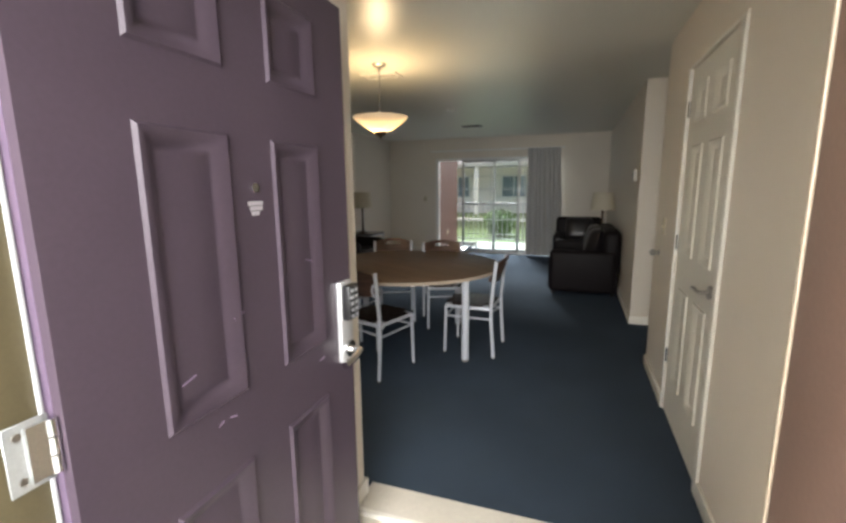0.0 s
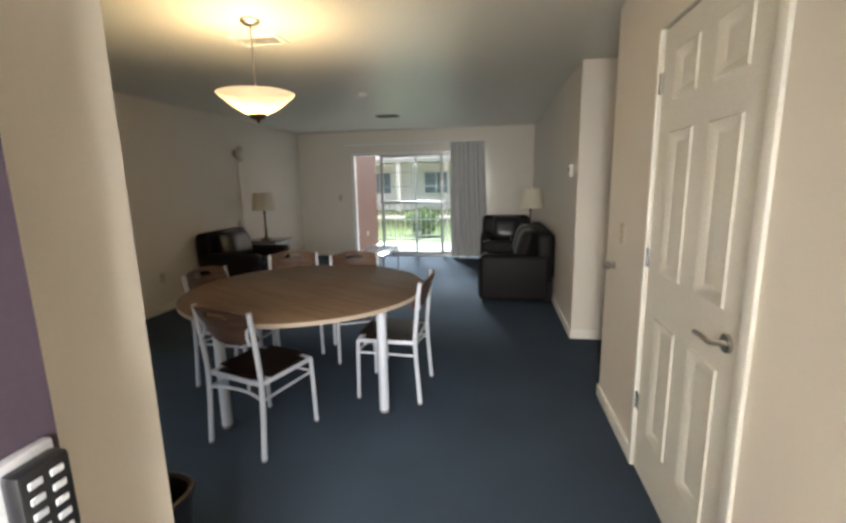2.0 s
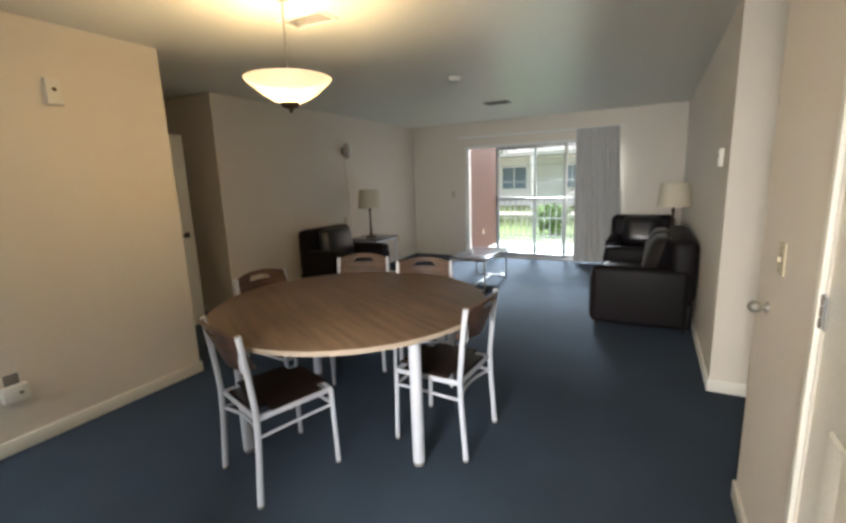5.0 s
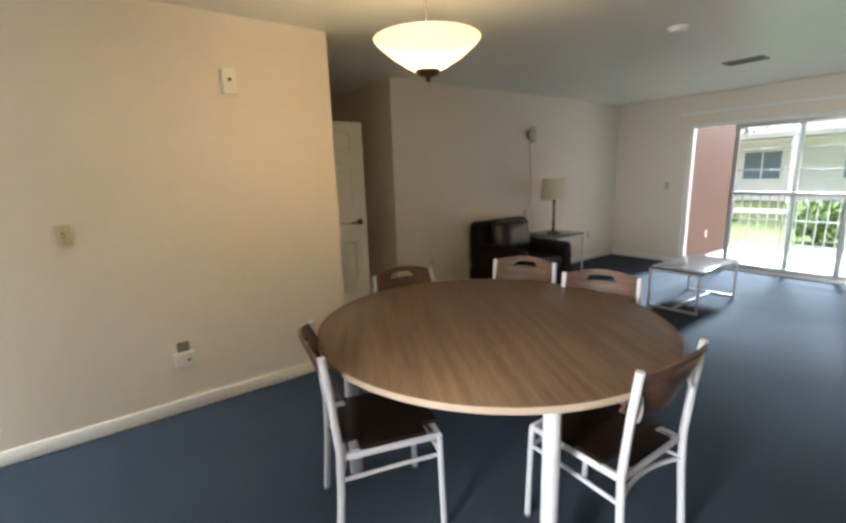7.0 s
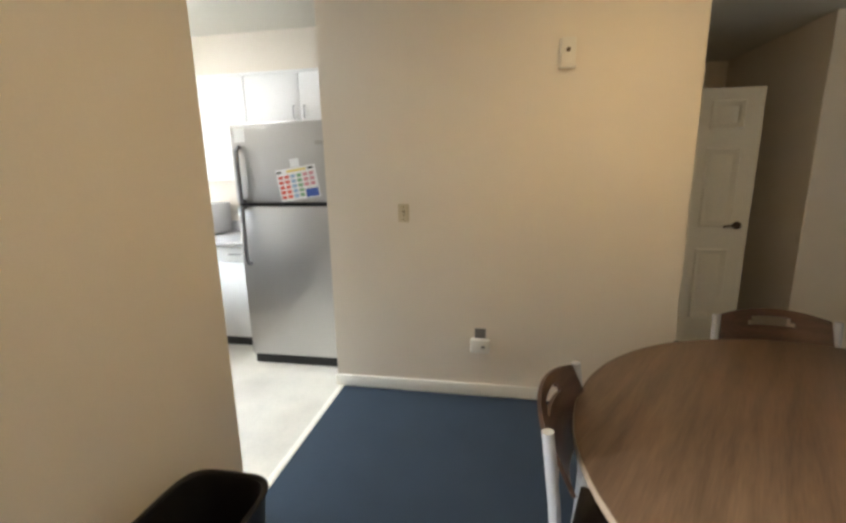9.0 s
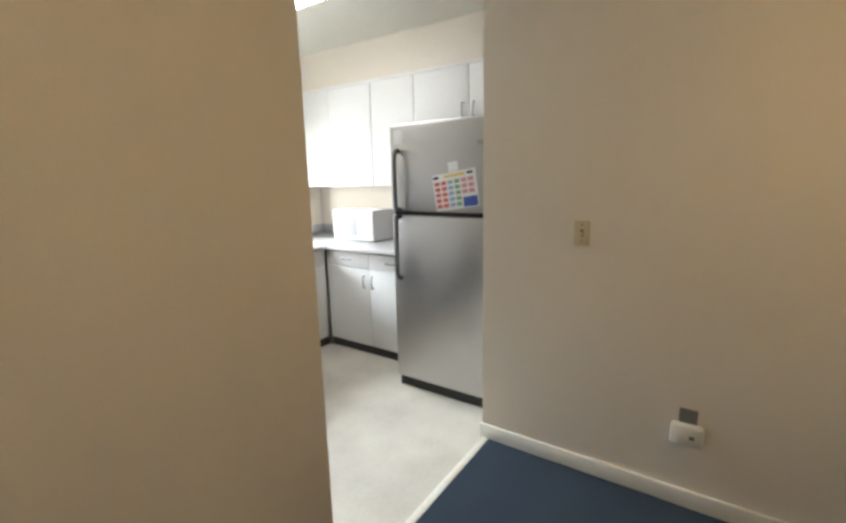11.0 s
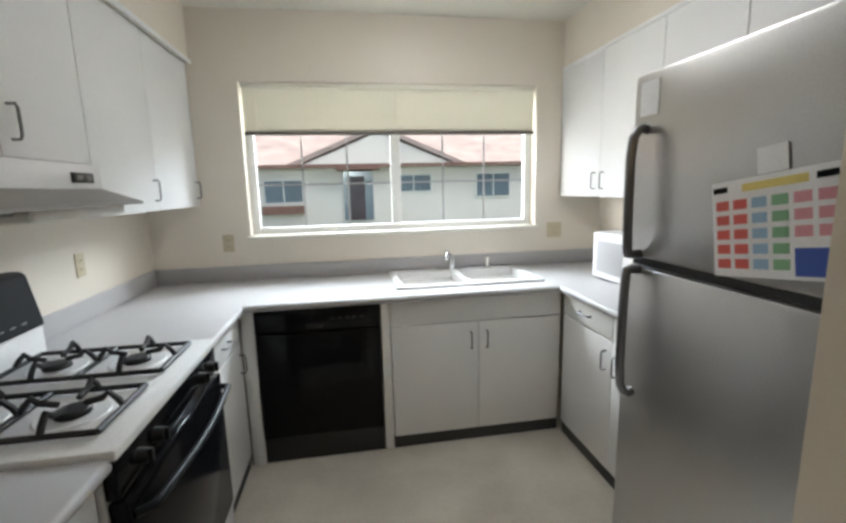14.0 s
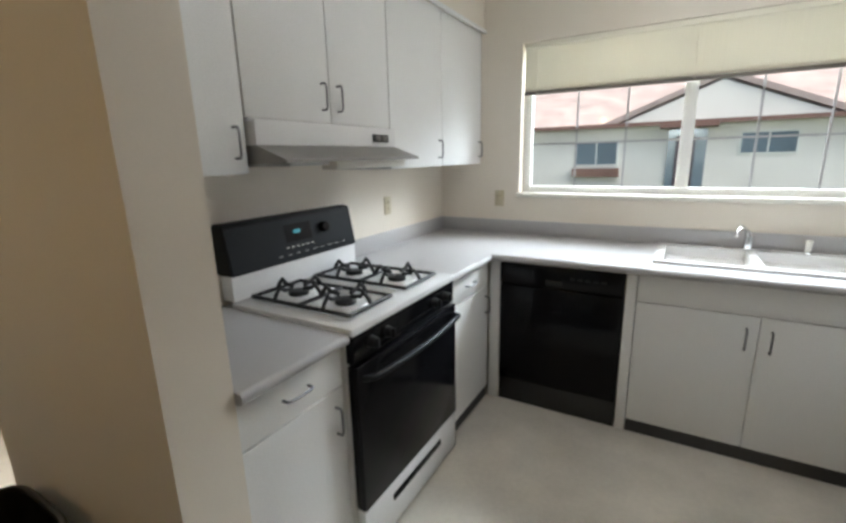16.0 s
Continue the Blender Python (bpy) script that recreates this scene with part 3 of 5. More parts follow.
ceiling_vent(-1.735, 3.875, 0, 0.34, 0.20, "white louvred ceiling vent near the pendant")
ceiling_vent(-1.73, 7.59, 0, 0.34, 0.20, "grey louvred ceiling vent in living room", M_GREYPL)
sd = thing("smoke_detector", pose(-1.62, 5.88, CEIL), "round white smoke detector on ceiling", "detector")
part("base", lathe(bmesh.new(), ((0.07, 0), (0.07, -0.012), (0.06, -0.014)), 28, True), M_PLASTIC, sd)
part("cover", lathe(bmesh.new(), ((0.058, -0.012), (0.056, -0.03), (0.03, -0.038)), 28, True), M_PLASTIC, sd)

# pendant lamp over the table
pd = thing("pendant_lamp", pose(-1.60, 3.52, 0), "lit alabaster glass bowl pendant lamp with bronze finial", "lamp")
part("canopy", lathe(bmesh.new(), ((0.06, CEIL), (0.06, CEIL - 0.012), (0.035, CEIL - 0.03)), 28, True), M_NICKEL, pd)
part("rod", cyl(bmesh.new(), (0, 0, 2.0), (0, 0, CEIL - 0.02), 0.006, n=10), M_NICKEL, pd)
part("shade", lathe(bmesh.new(), ((0.035, 1.925), (0.08, 1.945), (0.15, 1.985), (0.222, 2.045), (0.234, 2.062), (0.228, 2.064), (0.212, 2.048), (0.145, 1.992), (0.08, 1.952), (0.03, 1.932)), 48), M_BOWL, pd, "glowing cream alabaster glass bowl")
part("finial", lathe(bmesh.new(), ((0.006, 1.885), (0.012, 1.892), (0.010, 1.902), (0.045, 1.915), (0.056, 1.932), (0.05, 1.938)), 28, True), M_BRONZE, pd)

# ---- dining table and chairs ----
tb = thing("round_dining_table", pose(-1.445, 3.745, 0, 0, 0, 61), "round wood-grain dining table on silver metal legs", "table")
part("tabletop", lathe(bmesh.new(), ((0.834, 0.736), (0.840, 0.740), (0.840, 0.761), (0.834, 0.765)), 96, True), M_TABLE, tb)
part("edge_band", lathe(bmesh.new(), ((0.8405, 0.7375), (0.8425, 0.740), (0.8425, 0.761), (0.8405, 0.7635)), 96), M_EDGE, tb, "pale edge band")
for k in range(4):
    a = radians(-27 - 61 + 90 * k)
    x, y = 0.70 * math.cos(a), 0.70 * math.sin(a)
    lg = part("leg", cyl(bmesh.new(), (x, y, 0.02), (x, y, 0.736), 0.032, n=24), M_TUBE, tb, "silver round metal leg")
    part("foot", cyl(bmesh.new(), (x, y, 0), (x, y, 0.02), 0.030, n=20), M_GREYPL, lg)
    part("mount", cyl(bmesh.new(), (x, y, 0.718), (x, y, 0.7355), 0.055, n=20), M_TUBE, lg)


def build_chair(m):
    d = thing("dining_chair", m, "silver metal dining chair with dark wood seat and slotted curved backrest", "chair", "chairs round the dining table")
    bm = bmesh.new()
    nx, ny = 12, 10
    # seat, slightly dished, rounded at the front
    for z0, z1 in ((0.445, 0.462),):
        box(bm, -0.205, 0.205, -0.20, 0.215, z0, z1)
    bmesh.ops.bevel(bm, geom=[e for e in bm.edges if abs(e.verts[0].co.z - e.verts[1].co.z) > 0.005], offset=0.07, segments=6, affect="EDGES")
    bmesh.ops.bevel(bm, geom=[e for e in bm.edges if abs(e.verts[0].co.z - e.verts[1].co.z) < 0.001], offset=0.005, segments=2, affect="EDGES")
    part("seat", bm, M_SEAT, d, "dark stained wooden seat")
    bm = bmesh.new()
    for q in ((-0.205, 0.205, 0.185, 0.205), (-0.205, 0.205, -0.205, -0.185)):
        box(bm, *q, 0.417, 0.4445, bev=0.003)
    for q in ((-0.205, -0.185, -0.185, 0.185), (0.185, 0.205, -0.185, 0.185)):
        box(bm, *q, 0.417, 0.4445, bev=0.003)
    part("seat_frame", bm, M_TUBE, d)
    for s in (-1, 1):
        bm = bmesh.new()
        tube(bm, [(s * 0.197, 0.200, 0.43), (s * 0.203, 0.210, 0.008)], 0.0135, 10)
        lg = part("leg", bm, M_TUBE, d)
        part("foot", cyl(bmesh.new(), (s * 0.203, 0.210, 0.0), (s * 0.203, 0.210, 0.012), 0.015, n=12), M_GREYPL, lg)
        bm = bmesh.new()
        tube(bm, [(s * 0.215, -0.235, 0.008), (s * 0.213, -0.213, 0.30), (s * 0.213, -0.208, 0.46), (s * 0.213, -0.225, 0.66), (s * 0.213, -0.248, 0.852)], 0.0155, 10)
        lg = part("back_leg", bm, M_TUBE, d)
        part("foot", cyl(bmesh.new(), (s * 0.215, -0.235, 0.0), (s * 0.215, -0.235, 0.012), 0.0165, n=12), M_GREYPL, lg)
        # round bracket that holds the backrest to the post
        bm = bmesh.new()
        ring = [(s * (0.195 - 0.030 * math.sin(a)), -0.236 + 0.004 * math.sin(a), 0.715 + 0.045 * math.cos(a)) for a in [math.pi * k / 10 for k in range(11)]]
        tube(bm, ring, 0.009, 8)
        part("bracket", bm, M_TUBE, d)
        bm = bmesh.new()
        tube(bm, [(s * 0.213, -0.212, 0.345), (s * 0.203, 0.0, 0.345), (s * 0.200, 0.203, 0.345)], 0.0085, 8)
        part("stretcher", bm, M_TUBE, d)
    for y, b in ((0.203, 0.0), (-0.212, -0.045)):
        bm = bmesh.new()
        tube(bm, [(0.21 * u, y - b * (1 - u * u), 0.345) for u in [k / 6 - 1 for k in range(13)]], 0.0085, 8)
        part("stretcher", bm, M_TUBE, d)
    # curved backrest with a slot
    nu, nv = 28, 14
    bm = bmesh.new()
    vs = {}
    for i in range(nu + 1):
        for j in range(nv + 1):
            u, v = i / nu * 2 - 1, j / nv
            top = 0.875 - 0.030 * u * u
            bot = 0.645 + 0.030 * u * u
            vs[i, j] = bm.verts.new((0.200 * u, -0.262 + 0.045 * u * u - 0.085 * (v - 0.4), bot + (top - bot) * v))
    for i in range(nu):
        for j in range(nv):
            u, v = (i + 0.5) / nu * 2 - 1, (j + 0.5) / nv
            if abs(u) < 0.40 and 0.70 < v < 0.86 and not (abs(u) > 0.34 and not 0.74 < v < 0.82):
                continue
            bm.faces.new((vs[i, j], vs[i + 1, j], vs[i + 1, j + 1], vs[i, j + 1]))
    bmesh.ops.delete(bm, geom=[v for v in bm.verts if not v.link_faces], context="VERTS")
    bmesh.ops.solidify(bm, geom=bm.faces[:], thickness=0.012)
    part("backrest", bm, M_BACK, d, "curved walnut-brown backrest with slot")
    return d


def facing(x, y, fx, fy):
    return pose(x, y, 0, 0, 0, math.degrees(math.atan2(-fx, fy)))


chair = build_chair(facing(-1.485, 3.118, 0.300, 0.954))
for q in ((-0.828, 3.775, -0.999, 0.04), (-2.064, 3.792, 0.994, -0.111), (-1.879, 4.416, 0.427, -0.904), (-1.282, 4.398, 0.40, -0.917)):
    copy_thing(chair, facing(*q))

# waste bin beside the stub wall
bin_ = thing("waste_bin", pose(-1.26, 1.862, 0), "black plastic waste bin standing beside the wall", "bin")
bm = bmesh.new()
prof = []
for z, hx, hy in ((0.0, 0.15, 0.11), (0.54, 0.19, 0.15), (0.54, 0.18, 0.14), (0.02, 0.14, 0.10)):
    ring = []
    for k in range(32):
        a = k * math.tau / 32
        c, s = math.cos(a), math.sin(a)
        ring.append(bm.verts.new((hx * math.copysign(abs(c) ** 0.45, c), hy * math.copysign(abs(s) ** 0.45, s), z)))
    prof.append(ring)
for u, v in zip(prof, prof[1:]):
    for k in range(32):
        bm.faces.new((u[k], u[(k + 1) % 32], v[(k + 1) % 32], v[k]))
bm.faces.new(prof[0][::-1])
bm.faces.new(prof[-1])
part("body", bm, M_BLKPL, bin_)
bm = bmesh.new()
tube(bm, [(0.19 * math.copysign(abs(math.cos(a)) ** 0.45, math.cos(a)), 0.15 * math.copysign(abs(math.sin(a)) ** 0.45, math.sin(a)), 0.54) for a in [k * math.tau / 48 for k in range(49)]], 0.009, 8)
part("rim", bm, M_BLKPL, bin_)

# ---- living room ----


def soft_box(bm, x0, x1, y0, y1, z0, z1, b, puff=0.0):
    b0 = bmesh.new()
    box(b0, x0, x1, y0, y1, z0, z1, bev=b, seg=4)
    me = bpy.data.meshes.new("tmp")
    b0.to_mesh(me)
    b0.free()
    bm.from_mesh(me)
    bpy.data.meshes.remove(me)
    return bm


def pillow_mesh(w_, h_, t):
    bm = bmesh.new()
    n = 14
    for s in (1, -1):
        g = {}
        for i in range(n + 1):
            for j in range(n + 1):
                u, v = i / n * 2 - 1, j / n * 2 - 1
                k = max(0.0, (1 - u ** 4) * (1 - v ** 4)) ** 0.5
                g[i, j] = bm.verts.new((u * w_ / 2 * (1 - 0.06 * v * v), s * t / 2 * k, v * h_ / 2 * (1 - 0.06 * u * u)))
        for i in range(n):
            for j in range(n):
                bm.faces.new((g[i, j], g[i + 1, j], g[i + 1, j + 1], g[i, j + 1]))
    bmesh.ops.remove_doubles(bm, verts=bm.verts[:], dist=0.0005)
    return bm


def sofa(name, m, seats, length, label, category):
    """Along local x, faces local -y, back at +y."""
    d = thing(name, m, label, category)
    L, aw = length, 0.17
    part("base", soft_box(bmesh.new(), -L / 2 + 0.02, L / 2 - 0.02, -0.40, 0.43, 0.05, 0.30, 0.03), M_LEATH, d)
    part("back", soft_box(bmesh.new(), -L / 2 + 0.02, L / 2 - 0.02, 0.22, 0.45, 0.28, 0.88, 0.08), M_LEATH, d)
    for s in (-1, 1):
        bm = bmesh.new()
        a, b = sorted((s * L / 2, s * (L / 2 - aw)))
        soft_box(bm, a, b, -0.44, 0.40, 0.04, 0.61, 0.06)
        part("arm", bm, M_LEATH, d)
        bm = bmesh.new()
        tube(bm, [(a + 0.05, -0.445, 0.10), (a + 0.05, -0.446, 0.50), (b - 0.05, -0.446, 0.50), (b - 0.05, -0.445, 0.10)], 0.005, 6)
        part("piping", bm, M_LEATH, d)
        for y in (-0.38, 0.38):
            part("foot", cyl(bmesh.new(), (s * (L / 2 - 0.09), y, 0), (s * (L / 2 - 0.09), y, 0.06), 0.025, n=14), M_BLKPL, d)
    w_ = (L - 2 * aw) / seats
    for k in range(seats):
        x0 = -L / 2 + aw + k * w_
        part("seat_cushion", soft_box(bmesh.new(), x0 + 0.005, x0 + w_ - 0.005, -0.43, 0.24, 0.29, 0.46, 0.05), M_LEATH, d)
        p = part("back_pillow", pillow_mesh(w_ - 0.03, 0.44, 0.24), M_PILLOW, d, "plump glossy leather back pillow")
        p.matrix_local = pose(x0 + w_ / 2, 0.14, 0.67, -16)
    return d


sofa("loveseat", pose(0.155, 6.73, 0, 0, 0, -90), 2, 1.40, "dark brown leather loveseat against the wall", "sofa")
sofa("armchair", pose(0.10, 8.35, 0, 0, 0, 0), 1, 0.86, "dark brown leather armchair near the curtain", "armchair")
sofa("armchair", pose(-3.58, 6.43, 0, 0, 0, 90), 1, 0.98, "dark brown leather armchair beside the end table", "armchair")


def steel_table(name, m, lx, ly, h, label, category):
    d = thing(name, m, label, category)
    part("top", bx(-lx / 2, lx / 2, -ly / 2, ly / 2, h - 0.022, h, bev=0.004), M_TGLASS, d, "dark smooth tabletop")
    bm = bmesh.new()
    for q in ((-lx / 2, lx / 2, -ly / 2, -ly / 2 + 0.022), (-lx / 2, lx / 2, ly / 2 - 0.022, ly / 2)):
        box(bm, *q, h - 0.046, h - 0.0225, bev=0.002)
    for q in ((-lx / 2, -lx / 2 + 0.022, -ly / 2 + 0.022, ly / 2 - 0.022), (lx / 2 - 0.022, lx / 2, -ly / 2 + 0.022, ly / 2 - 0.022)):
        box(bm, *q, h - 0.046, h - 0.0225, bev=0.002)
    part("top_frame", bm, M_TUBE, d)
    for sx in (-1, 1):
        for sy in (-1, 1):
            x, y = sx * (lx / 2 - 0.011), sy * (ly / 2 - 0.011)
            part("leg", bx(x - 0.011, x + 0.011, y - 0.011, y + 0.011, 0, h - 0.046, bev=0.002), M_TUBE, d)
    for sy in (-1, 1):
        y = sy * (ly / 2 - 0.011)
        part("floor_bar", bx(-lx / 2 + 0.022, lx / 2 - 0.022, y - 0.011, y + 0.011, 0, 0.022, bev=0.002), M_TUBE, d)
    part("cross_bar", bx(-0.011, 0.011, -ly / 2 + 0.022, ly / 2 - 0.022, 0.001, 0.021, bev=0.002), M_TUBE, d)
    return d


steel_table("coffee_table", pose(-1.94, 7.42, 0), 0.50, 1.00, 0.44, "low coffee table with dark top on square steel frame", "table")
steel_table("end_table", pose(-3.72, 7.32, 0), 0.55, 0.60, 0.62, "end table with dark top on square steel frame", "table")
steel_table("end_table", pose(0.38, 7.66, 0), 0.45, 0.45, 0.60, "end table with dark top between sofa and armchair", "table")


def table_lamp(x, y, z, r, label):
    d = thing("table_lamp", pose(x, y, z), label, "lamp")
    part("base", lathe(bmesh.new(), ((0.085, 0.0), (0.085, 0.015), (0.03, 0.03), (0.02, 0.06)), 28, True), M_BRONZE, d)
    part("stem", lathe(bmesh.new(), ((0.016, 0.05), (0.022, 0.12), (0.014, 0.2), (0.014, 0.40), (0.020, 0.44), (0.010, 0.5)), 20, True), M_BRONZE, d)
    part("shade", lathe(bmesh.new(), ((r, 0.47), (r * 0.82, 0.75), (r * 0.81, 0.75), (r * 0.985, 0.472)), 40), M_SHADE, d, "cream linen drum shade, unlit")
    bm = bmesh.new()
    for k in range(3):
        a = k * math.tau / 3
        tube(bm, [(0, 0, 0.70), (r * 0.82 * math.cos(a), r * 0.82 * math.sin(a), 0.745)], 0.003, 6)
    cyl(bm, (0, 0, 0.48), (0, 0, 0.73), 0.006)
    part("shade_holder", bm, M_BRONZE, d)


table_lamp(-3.74, 7.32, 0.62, 0.185, "bronze table lamp with cream shade on end table")
table_lamp(0.44, 7.66, 0.60, 0.185, "bronze table lamp with cream shade behind sofa")

sc = thing("wall_sconce", pose(XL, 7.15, 1.97), "small white wall sconce with a hanging cord", "sconce")
part("backplate", cyl(bmesh.new(), (0, 0, 0), (0.02, 0, 0), 0.06, n=24), M_NICKEL, sc)
bm = bmesh.new()
bmesh.ops.create_uvsphere(bm, u_segments=20, v_segments=12, radius=0.075, matrix=Matrix.Translation((0.08, 0, 0)) @ Matrix.Diagonal((0.8, 1, 1.5, 1)))
part("globe", bm, M_PLASTIC, sc)
bm = bmesh.new()
tube(bm, [(0.012, 0.0, -0.05), (0.012, 0.02, -0.4), (0.012, 0.05, -0.8), (0.012, 0.06, -1.25)], 0.0045, 6)
part("cord", bm, M_PLASTIC, sc)

# curtain: soft folds, lined cloth with a front and a back face
bm = bmesh.new()
N, V = 120, 12
front, back = [], []
for i in range(N + 1):
    u = i / N
    ph = u + 0.018 * math.sin(u * 17)
    colf, colb = [], []
    for k in range(V + 1):
        v = k / V
        amp = 0.014 + 0.010 * (1 - v)
        y = YB - 0.105 + amp * math.sin(ph * math.tau * 7.5 + 0.25 * math.sin(3 * v)) + 0.006 * math.sin(u * 23 + 2 * v)
        x = -0.945 + (0.80 - 0.15 * v ** 0.6) * u
        z = 0.03 + 2.19 * v
        colf.append(bm.verts.new((x, y, z)))
        colb.append(bm.verts.new((x, y + 0.012, z)))
    front.append(colf)
    back.append(colb)
for i in range(N):
    for k in range(V):
        bm.faces.new((front[i][k], front[i + 1][k], front[i + 1][k + 1], front[i][k + 1]))
        bm.faces.new((back[i][k], back[i][k + 1], back[i + 1][k + 1], back[i + 1][k]))
    for k in (0, V):
        bm.faces.new((front[i][k], back[i][k], back[i + 1][k], front[i + 1][k]))
for i in (0, N):
    for k in range(V):
        bm.faces.new((front[i][k], front[i][k + 1], back[i][k + 1], back[i][k]))
cu = thing("curtain", pose(0, 0, 0), "grey pleated curtain drawn to one side of patio door", "curtain")
part("fabric", bm, M_CURT, cu)
part("rail", bx(-3.05, -0.22, YB - 0.085, YB - 0.05, 2.205, 2.235, bev=0.004), M_VWHITE, cu, "white curtain track")
for x in (-2.9, -1.6, -0.4):
    part("bracket", bx(x - 0.015, x + 0.015, YB - 0.05, YB, 2.21, 2.23, bev=0.002), M_VWHITE, cu)

# patio sliding door
sl = thing("window_1", pose(0, 0, 0), "white sliding patio door with gridded glass, partly open", "", kind="structure")
y0 = YB + 0.03
bm = bmesh.new()
for q in ((-2.95, -2.89, 0.0, 2.07), (-0.36, -0.30, 0.0, 2.07)):
    box(bm, q[0], q[1], y0 - 0.01, y0 + 0.09, q[2], q[3], bev=0.004)
box(bm, -2.89, -0.36, y0 - 0.01, y0 + 0.09, 2.02, 2.07, bev=0.004)
box(bm, -2.89, -0.36, y0 - 0.01, y0 + 0.09, 0.0, 0.035, bev=0.004)
part("window_frame", bm, M_VWHITE, sl)


def sash(x0, x1, y, nx, name):
    bm = bmesh.new()
    for q in ((x0, x0 + 0.055, 0.035, 2.02), (x1 - 0.055, x1, 0.035, 2.02)):
        box(bm, q[0], q[1], y - 0.015, y + 0.015, q[2], q[3], bev=0.003)
    for q in ((0.035, 0.10), (1.06, 1.11), (1.97, 2.02)):
        box(bm, x0 + 0.055, x1 - 0.055, y - 0.015, y + 0.015, q[0], q[1], bev=0.003)
    sa = part(name, bm, M_ALU, sl)
    bm = bmesh.new()
    for k in range(1, nx):
        x = x0 + 0.055 + (x1 - x0 - 0.11) * k / nx
        box(bm, x - 0.008, x + 0.008, y + 0.006, y + 0.012, 0.10, 1.97)
    for z in (0.42, 0.74, 1.40, 1.68):
        box(bm, x0 + 0.055, x1 - 0.055, y + 0.0062, y + 0.0118, z - 0.008, z + 0.008)
    part("grid", bm, M_GRID, sa)
    g = part("pane", bx(x0 + 0.05, x1 - 0.05, y - 0.002, y + 0.002, 0.09, 1.98), M_GLASS, sa)
    g.visible_shadow = False


sash(-2.36, -1.10, y0 + 0.025, 2, "sliding_sash")
sash(-1.68, -0.36, y0 + 0.060, 2, "fixed_sash")
part("door_pull", bx(-2.345, -2.325, y0 - 0.03, y0 + 0.01, 0.95, 1.15, bev=0.004), M_GREYPL, sl)

# ---- kitchen ----


def pull(parent, p, q, out):
    """A wire pull between two points, standing out along a vector."""
    p, q, o = Vector(p), Vector(q), Vector(out)
    d = (q - p).normalized() * 0.012
    bm = bmesh.new()
    tube(bm, [p, p + o * 0.8, p + o + d, q + o - d, q + o * 0.8, q], 0.0045, 8)
    return part("handle", bm, M_HANDLE, parent, "dark wire pull")


def cabinet(name, m, width, depth, z0, z1, doors, label, category="cabinet", drawer=0.0, drawers=0, handle="low", hinge_left=True, kick=0.0, group=""):
    """Front at local y=0 facing -y, body behind it; doors is a count."""
    d = thing(name, m, label, category, group)
    part("body", bx(0.001, width - 0.001, 0.021, depth, z0 + kick, z1, bev=0.001, seg=1), M_CAB, d)
    if kick:
        part("toe_kick", bx(0.001, width - 0.001, 0.012, depth, -0.026, z0 + kick - 0.0005), M_KICK, d, "black rubber toe kick")
    g = 0.0025
    zt = z1 - g
    zb = z0 + kick + g
    if drawer:
        n = max(1, drawers)
        for k in range(n):
            a, b = width * k / n + g, width * (k + 1) / n - g
            dr = part("drawer", bx(a, b, 0.0, 0.0195, zt - drawer, zt, bev=0.002), M_CAB, d)
            if drawers:
                c = (a + b) / 2
                pull(dr, (c - 0.05, 0, zt - drawer / 2), (c + 0.05, 0, zt - drawer / 2), (0, -0.028, 0))
        zt -= drawer + 2 * g
    for k in range(doors):
        a, b = width * k / doors + g, width * (k + 1) / doors - g
        dr = part("door", bx(a, b, 0.0, 0.0195, zb, zt, bev=0.002), M_CAB, d)
        if doors > 1:
            hx = b - 0.045 if k % 2 == 0 else a + 0.045
        else:
            hx = b - 0.045 if hinge_left else a + 0.045
        if handle == "low":
            pull(dr, (hx, 0, zb + 0.05), (hx, 0, zb + 0.15), (0, -0.028, 0))
        else:
            pull(dr, (hx, 0, zt - 0.06), (hx, 0, zt - 0.16), (0, -0.028, 0))
    return d


def west(x, y):      # front faces -x: local +x runs towards -y
    return pose(x, y, 0, 0, 0, -90)


def east(x, y):      # front faces +x: local +x runs towards +y
    return pose(x, y, 0, 0, 0, 90)


def south(x, y):     # front faces +y: local +x runs towards -x
    return pose(x, y, 0, 0, 0, 180)


UD = 0.33
WL = "white laminate wall cabinet above the "
cabinet("wall_cabinet", west(-1.45, YS0 - 0.003), 0.412, UD, 1.43, 2.298, 1, WL + "counter end", group="wall cabinets")
cabinet("wall_cabinet", west(-1.45, 1.042), 0.86, UD, 1.615, 2.298, 2, "short white laminate wall cabinet above range hood", group="wall cabinets")
cabinet("wall_cabinet", west(-1.45, 0.180), 0.565, UD, 1.415, 2.298, 1, WL + "counter", group="wall cabinets")
cabinet("wall_cabinet", west(-1.45, -0.387), 0.61, UD, 1.415, 2.298, 1, WL + "corner counter", group="wall cabinets")
cabinet("wall_cabinet", east(-3.95, YK + 0.003), 1.03, UD, 1.415, 2.298, 2, WL + "microwave", group="wall cabinets")
cabinet("wall_cabinet", east(-3.95, 0.035), 0.455, UD, 1.415, 2.298, 1, WL + "counter beside refrigerator", group="wall cabinets")
cabinet("wall_cabinet", east(-3.95, 0.492), 1.005, UD, 1.87, 2.298, 2, "short white laminate wall cabinet above refrigerator", group="wall cabinets")

